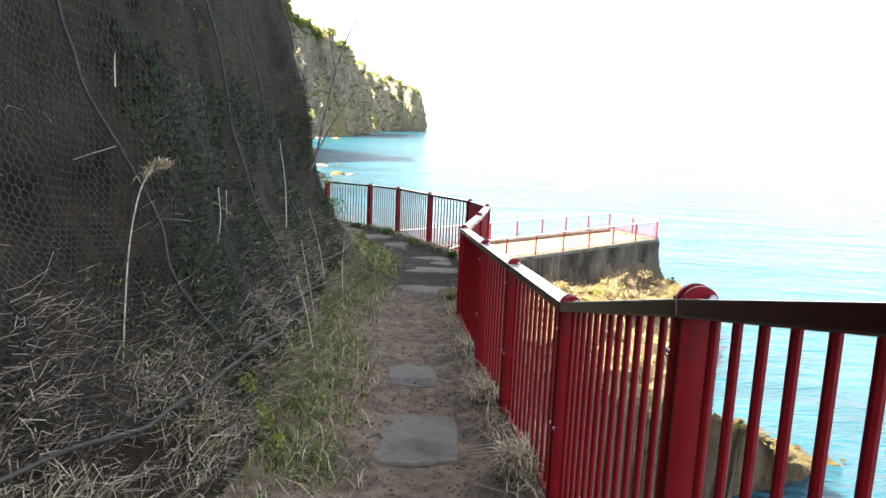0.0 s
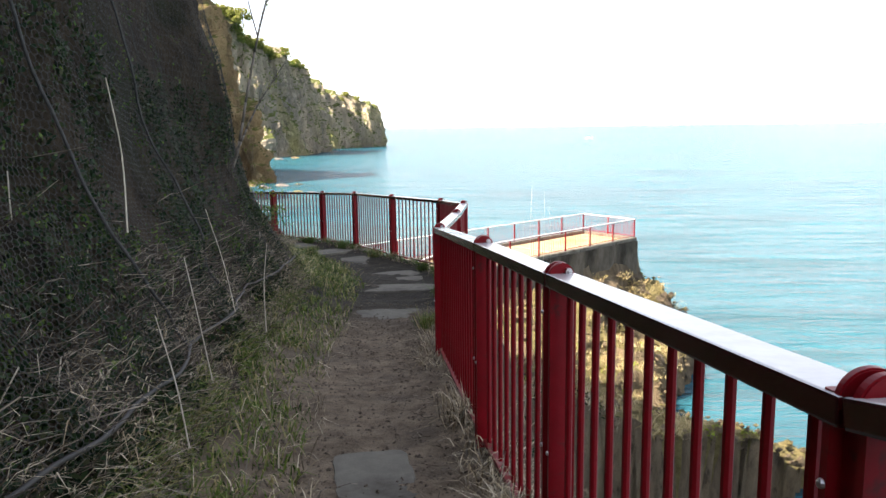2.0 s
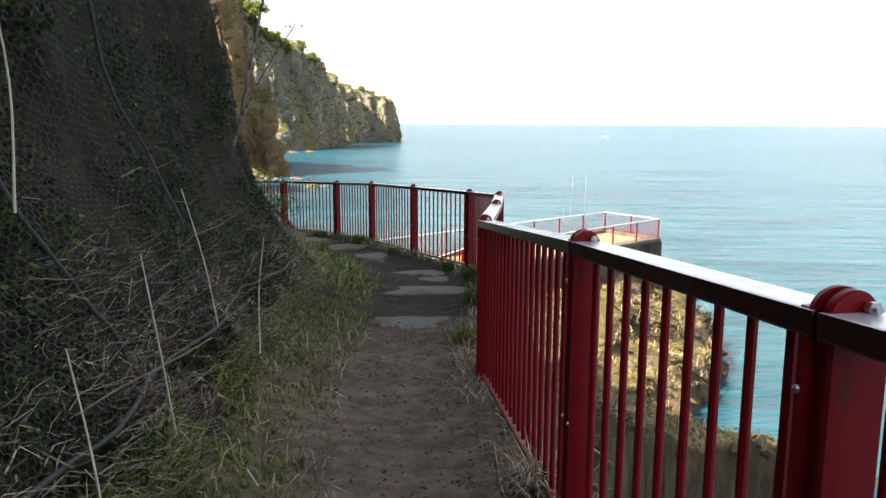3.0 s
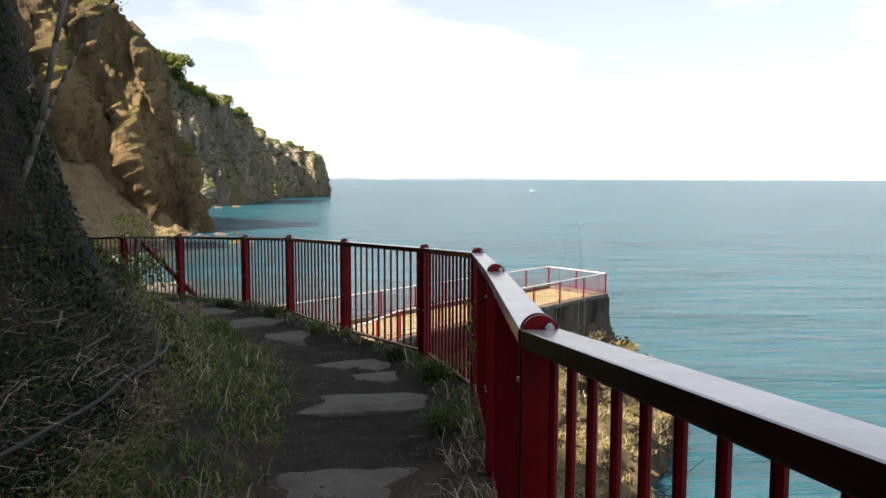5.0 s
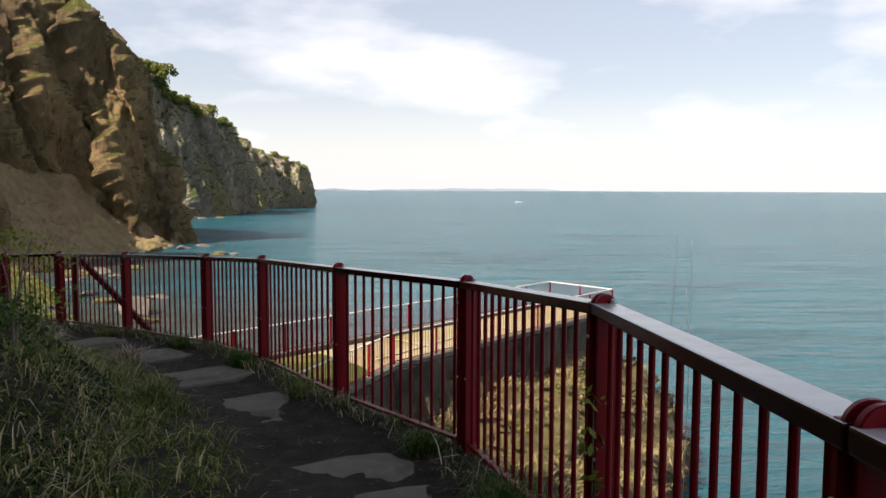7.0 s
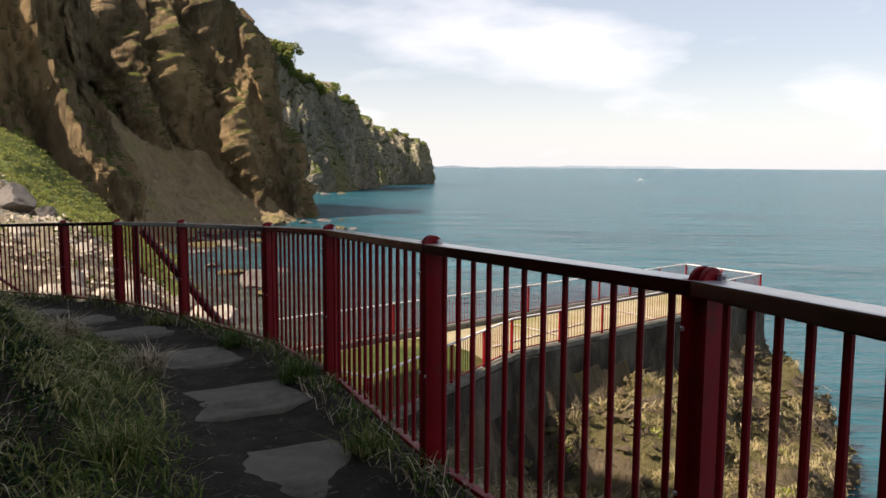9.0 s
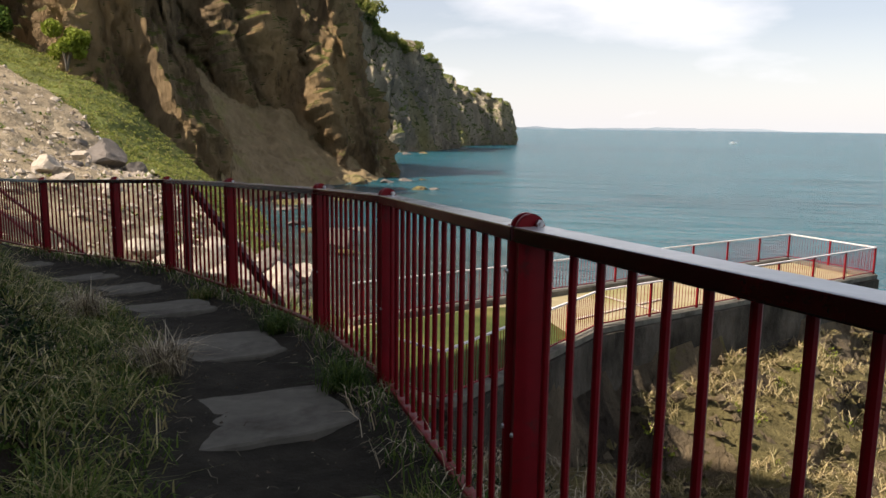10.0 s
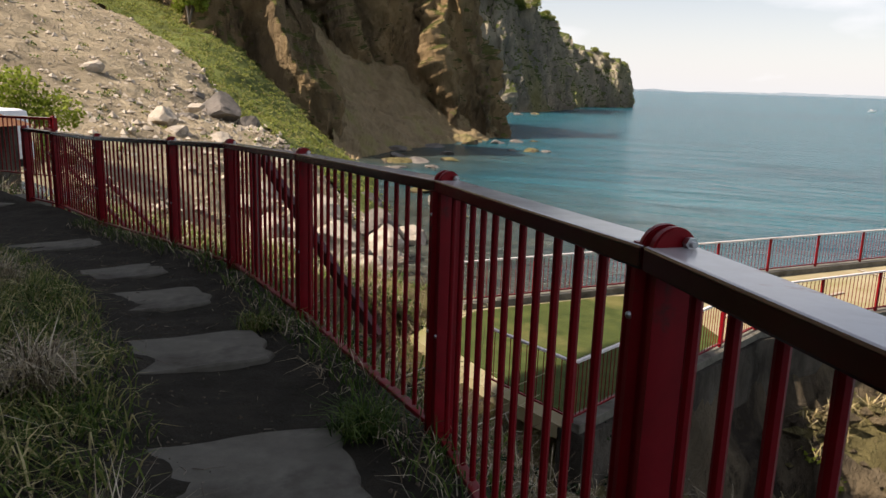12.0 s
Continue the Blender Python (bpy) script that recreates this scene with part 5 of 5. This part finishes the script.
spot = G.reshape(-1, 3)
spur = spot[(spot[:, 0] > -1.0) & (spot[:, 1] > 22) & (spot[:, 2] < -6.2) & (spot[:, 2] > -12.2)]
pick = spur[rng.integers(0, len(spur), 4200)] + rng.normal(0, 0.12, (4200, 3))
v, f = stones(pick, 0.04 + 0.22 * rng.uniform(0, 1, len(pick)) ** 3)
stuff("spur_stones", v, f, SHORE, "knobbly conglomerate stones in the rock of the spur", "stones")
top = np.array([q for q in spur if q[2] > -11 and noise.noise((q[0] * 0.35, q[1] * 0.35, 4)) > -0.12])
pick = top[rng.integers(0, len(top), 800)]
pick = np.repeat(pick, 16, axis=0) + rng.normal(0, 0.13, (800 * 16, 3)) * np.array([1, 1, 0.2])
v, f = blades(pick, rng.uniform(0.10, 0.42, len(pick)), 0.012, 1.7, rng, 1.2)
stuff("spur_grass", v, f, DRYGRASS, "tufts of sun bleached grass on the rock spur", "dry grass")
pick = top[rng.integers(0, len(top), 60)]
v, f = leaves(pick, np.full(len(pick), 0.30), 2600, 0.06, rng, 0.6)
stuff("spur_weeds", v, f, SPRING, "small yellow-green weeds on the rock spur", "weeds")
bank = spot[(spot[:, 2] > -8.5) & (spot[:, 0] < 5)]
near = np.array([q for q in bank if to_line(q[0], q[1], RAIL_XY)[2] > 0 and 0.45 < to_line(q[0], q[1], RAIL_XY)[0] < 9 and not inside(q[0], q[1], TERR)])
pick = near[rng.integers(0, len(near), 1500)]
pick = np.repeat(pick, 9, axis=0) + rng.normal(0, 0.14, (1500 * 9, 3)) * np.array([1, 1, 0.3])
v, f = blades(pick, rng.uniform(0.12, 0.5, len(pick)), 0.008, 1.2, rng, 0.8)
stuff("slope_grass", v, f, STRAW, "brown withered grass on the slope below the railing", "dry grass")
pick = near[rng.integers(0, len(near), 700)]
v, f = sprigs(pick, 0.8, 0.008, 1.2)
stuff("slope_brush", v, f, STRAW, "leafless brush on the slope below the railing", "brush")
# extra dark leaves added here to make the shaded gully blacker
pick = near[rng.integers(0, len(near), 420)]
v, f = leaves(pick, np.full(len(pick), 0.34), 13000, 0.045, rng, 0.7)
stuff("slope_leaves", v, f, DARKLEAF, "low leaves below the railing, thickened to deepen the shade", "weeds")
# weedy ground between the railing and the stair
weedy = np.array([q for q in spot if q[0] < -4.5 and 19 < q[1] < 38 and q[2] > -9.5 and to_line(q[0], q[1], RAIL_XY)[2] > 0
                  and to_line(q[0], q[1], RAIL_XY)[0] > 0.6 and not inside(q[0], q[1], TERR)])
pick = np.repeat(weedy[rng.integers(0, len(weedy), 1100)], 10, axis=0)
pick = pick + rng.normal(0, 0.16, pick.shape) * np.array([1, 1, 0.2])
v, f = blades(pick, rng.uniform(0.2, 0.6, len(pick)), 0.010, 1.2, rng, 0.9)
stuff("slope_weeds", v, f, GRASS, "rank weeds and grass on the ground below the railing", "weeds")
v, f = sprigs(weedy[rng.integers(0, len(weedy), 1500)], 0.9, 0.008, 1.1)
stuff("slope_twigs", v, f, DARK_TWIG, "reddish leafless twigs on the ground below the railing", "brush")
pick = weedy[rng.integers(0, len(weedy), 500)]
v, f = leaves(pick, np.full(len(pick), 0.36), 14000, 0.05, rng, 0.6)
stuff("slope_herbage", v, f, GREEN, "low green herbage on the ground below the railing", "herbs")
# tall weeds that stand above the handrail
for x, y, z, h in ((1.35, 13.2, -1.2, 1.25), (1.6, 13.5, -1.3, 1.3), (1.2, 12.6, -1.3, 0.9), (1.75, 13.9, -1.4, 1.0)):
    v, f = tube(spline([(x, y, z - 0.8), (x + 0.02, y, z + h * 0.3), (x + rng.uniform(-0.05, 0.1), y, z + h)], 9), 0.0018, 0.0010, 4)
    tagged(mesh_object("weed_stalk", v, f, STALK, smooth=True), "thin dry weed stalk beyond the railing", "weed stalk", "weed stalks")

# ---- shrubs and trees far off ----
shrub("shrub", (-36.8, 44.6, -4.0), 3.0, 3.4, 3200, 0.13, SPRING, "bright yellow-green bush at the foot of the scree", 14, 6)
shrub("shrub", (-33.0, 43.0, -5.0), 1.4, 1.9, 900, 0.12, GRASS, "dull brownish bush beside the bright one", 8, 4)
shrub("tree", (-76.5, 108.0, 7.0), 3.2, 7.4, 2600, 0.32, SPRING, "yellow-green tree growing against the cliff", 12, 5, 0.9)
shrub("tree", (-95.0, 116.0, 11.0), 4.0, 6.0, 1800, 0.34, GREEN, "dark green tree in the shade of the cliff", 11, 5)
shrub("shrub", (-50.5, 71.0, -1.5), 0.9, 1.8, 160, 0.10, STRAW, "bare brown bush on the scree", 7, 6)
for i in range(26):
    q = near_cliff[190 + int(i * 5.3) % 120, 99 + (i % 2)]
    shrub("shrub", (q[0] - 0.5, q[1], q[2] - 0.4), rng.uniform(0.9, 2.0), rng.uniform(1.4, 3.0), 170, 0.22, GRASS if i % 3 else SPRING, "scrubby bush on the cliff edge", 6, 3)
for i in range(96):
    q = head_cliff[66 + int(i * 2.7) % 140, 58 + (i % 3 > 0) + (i % 5 == 0)]
    shrub("shrub", (q[0], q[1], q[2] - 1.2), rng.uniform(2.4, 4.4), rng.uniform(1.4, 2.6), 340, 0.42, OLIVE if i % 3 else GRASS, "wind-clipped green bush on the headland", 8, 3)
for i in range(7):
    shrub("tree", (-117 + i * 2.4, 330 + i * 1.4, 46.5 + 1.2 * math.sin(i)), 4.4, 6.4, 420, 0.6, OLIVE, "rounded green tree crowning the headland", 9, 3)
for i in range(14):
    q = tip_cliff[36 + i * 5, 36 + (i % 2)]
    shrub("shrub", (q[0], q[1], q[2] - 0.8), rng.uniform(3, 5), rng.uniform(1.6, 3), 260, 0.6, OLIVE, "wind-clipped green bush on the point", 8, 3)

# ---- boat, kiosk, van ----
boat = empty("motor_boat", (95, 690, -12), "small white motor boat on the open sea", "boat")
bm = bmesh.new()
sections = [(-2.6, 0.95, 0.75), (-1.0, 1.05, 0.8), (0.8, 0.95, 0.9), (2.2, 0.5, 1.05), (3.0, 0.04, 1.2)]
rings = [[bm.verts.new(c) for c in ((x, -w, h), (x, -w * 0.7, 0.1), (x, 0, -0.25), (x, w * 0.7, 0.1), (x, w, h))] for x, w, h in sections]
for A, B in zip(rings[:-1], rings[1:]):
    for k in range(4):
        bm.faces.new((A[k], B[k], B[k + 1], A[k + 1]))
    bm.faces.new((A[4], B[4], B[0], A[0]))
bm.faces.new(rings[0])
bmesh.ops.recalc_face_normals(bm, faces=bm.faces[:])
part("hull", bm, WHITE, boat)
bm = bmesh.new()
box(bm, (1.7, 1.3, 1.1), pose(-0.3, 0, 1.3), 0.12)
part("cabin", bm, WHITE, boat)
bm = bmesh.new()
box(bm, (1.5, 1.34, 0.4), pose(-0.2, 0, 1.5), 0.05)
part("window", bm, GLASS_DARK, boat, "dark cabin windows")

kiosk = empty("kiosk", (-26.4, 31.9, -4.1), "small seaside hut with an orange roof", "hut")
bm = bmesh.new()
box(bm, (5.4, 2.6, 2.2), pose(0, 0, 1.1), 0.03)
part("wall", bm, WALL, kiosk)
bm = bmesh.new()
vs = [bm.verts.new(c) for c in ((-3.0, -1.7, 2.2), (3.0, -1.7, 2.2), (3.0, 1.7, 2.2), (-3.0, 1.7, 2.2), (-2.4, 0, 2.85), (2.4, 0, 2.85))]
for q in ((0, 1, 5, 4), (2, 3, 4, 5), (1, 2, 5), (3, 0, 4), (3, 2, 1, 0)):
    bm.faces.new([vs[k] for k in q])
part("roof", bm, ORANGE, kiosk, "orange sheet roof")
for k in range(4):
    bm = bmesh.new()
    box(bm, (1.0, 0.06, 0.75), pose(-1.9 + k * 1.25, -1.31, 1.55), 0.01)
    part("window", bm, GLASS_DARK, kiosk, "dark window pane")
van = empty("van", (-29.6, 36.0, -3.9), "parked white van behind the hut", "van")
bm = bmesh.new()
box(bm, (4.6, 1.8, 1.5), pose(0, 0, 1.55), 0.28)
box(bm, (4.8, 1.85, 0.7), pose(0, 0, 0.75), 0.12)
part("body", bm, WHITE, van)
for sx in (-1.5, 1.5):
    for sy in (-0.85, 0.85):
        bm = bmesh.new()
        bmesh.ops.create_cone(bm, cap_ends=True, segments=18, radius1=0.34, radius2=0.34, depth=0.22, matrix=pose(sx, sy, 0.34, 90))
        part("wheel", bm, ROPE, van, "black tyre")
for k in range(3):
    bm = bmesh.new()
    box(bm, (1.1, 0.05, 0.5), pose(-1.4 + 1.4 * k, -0.9, 1.75), 0.03)
    part("window", bm, GLASS_DARK, van, "dark side window")
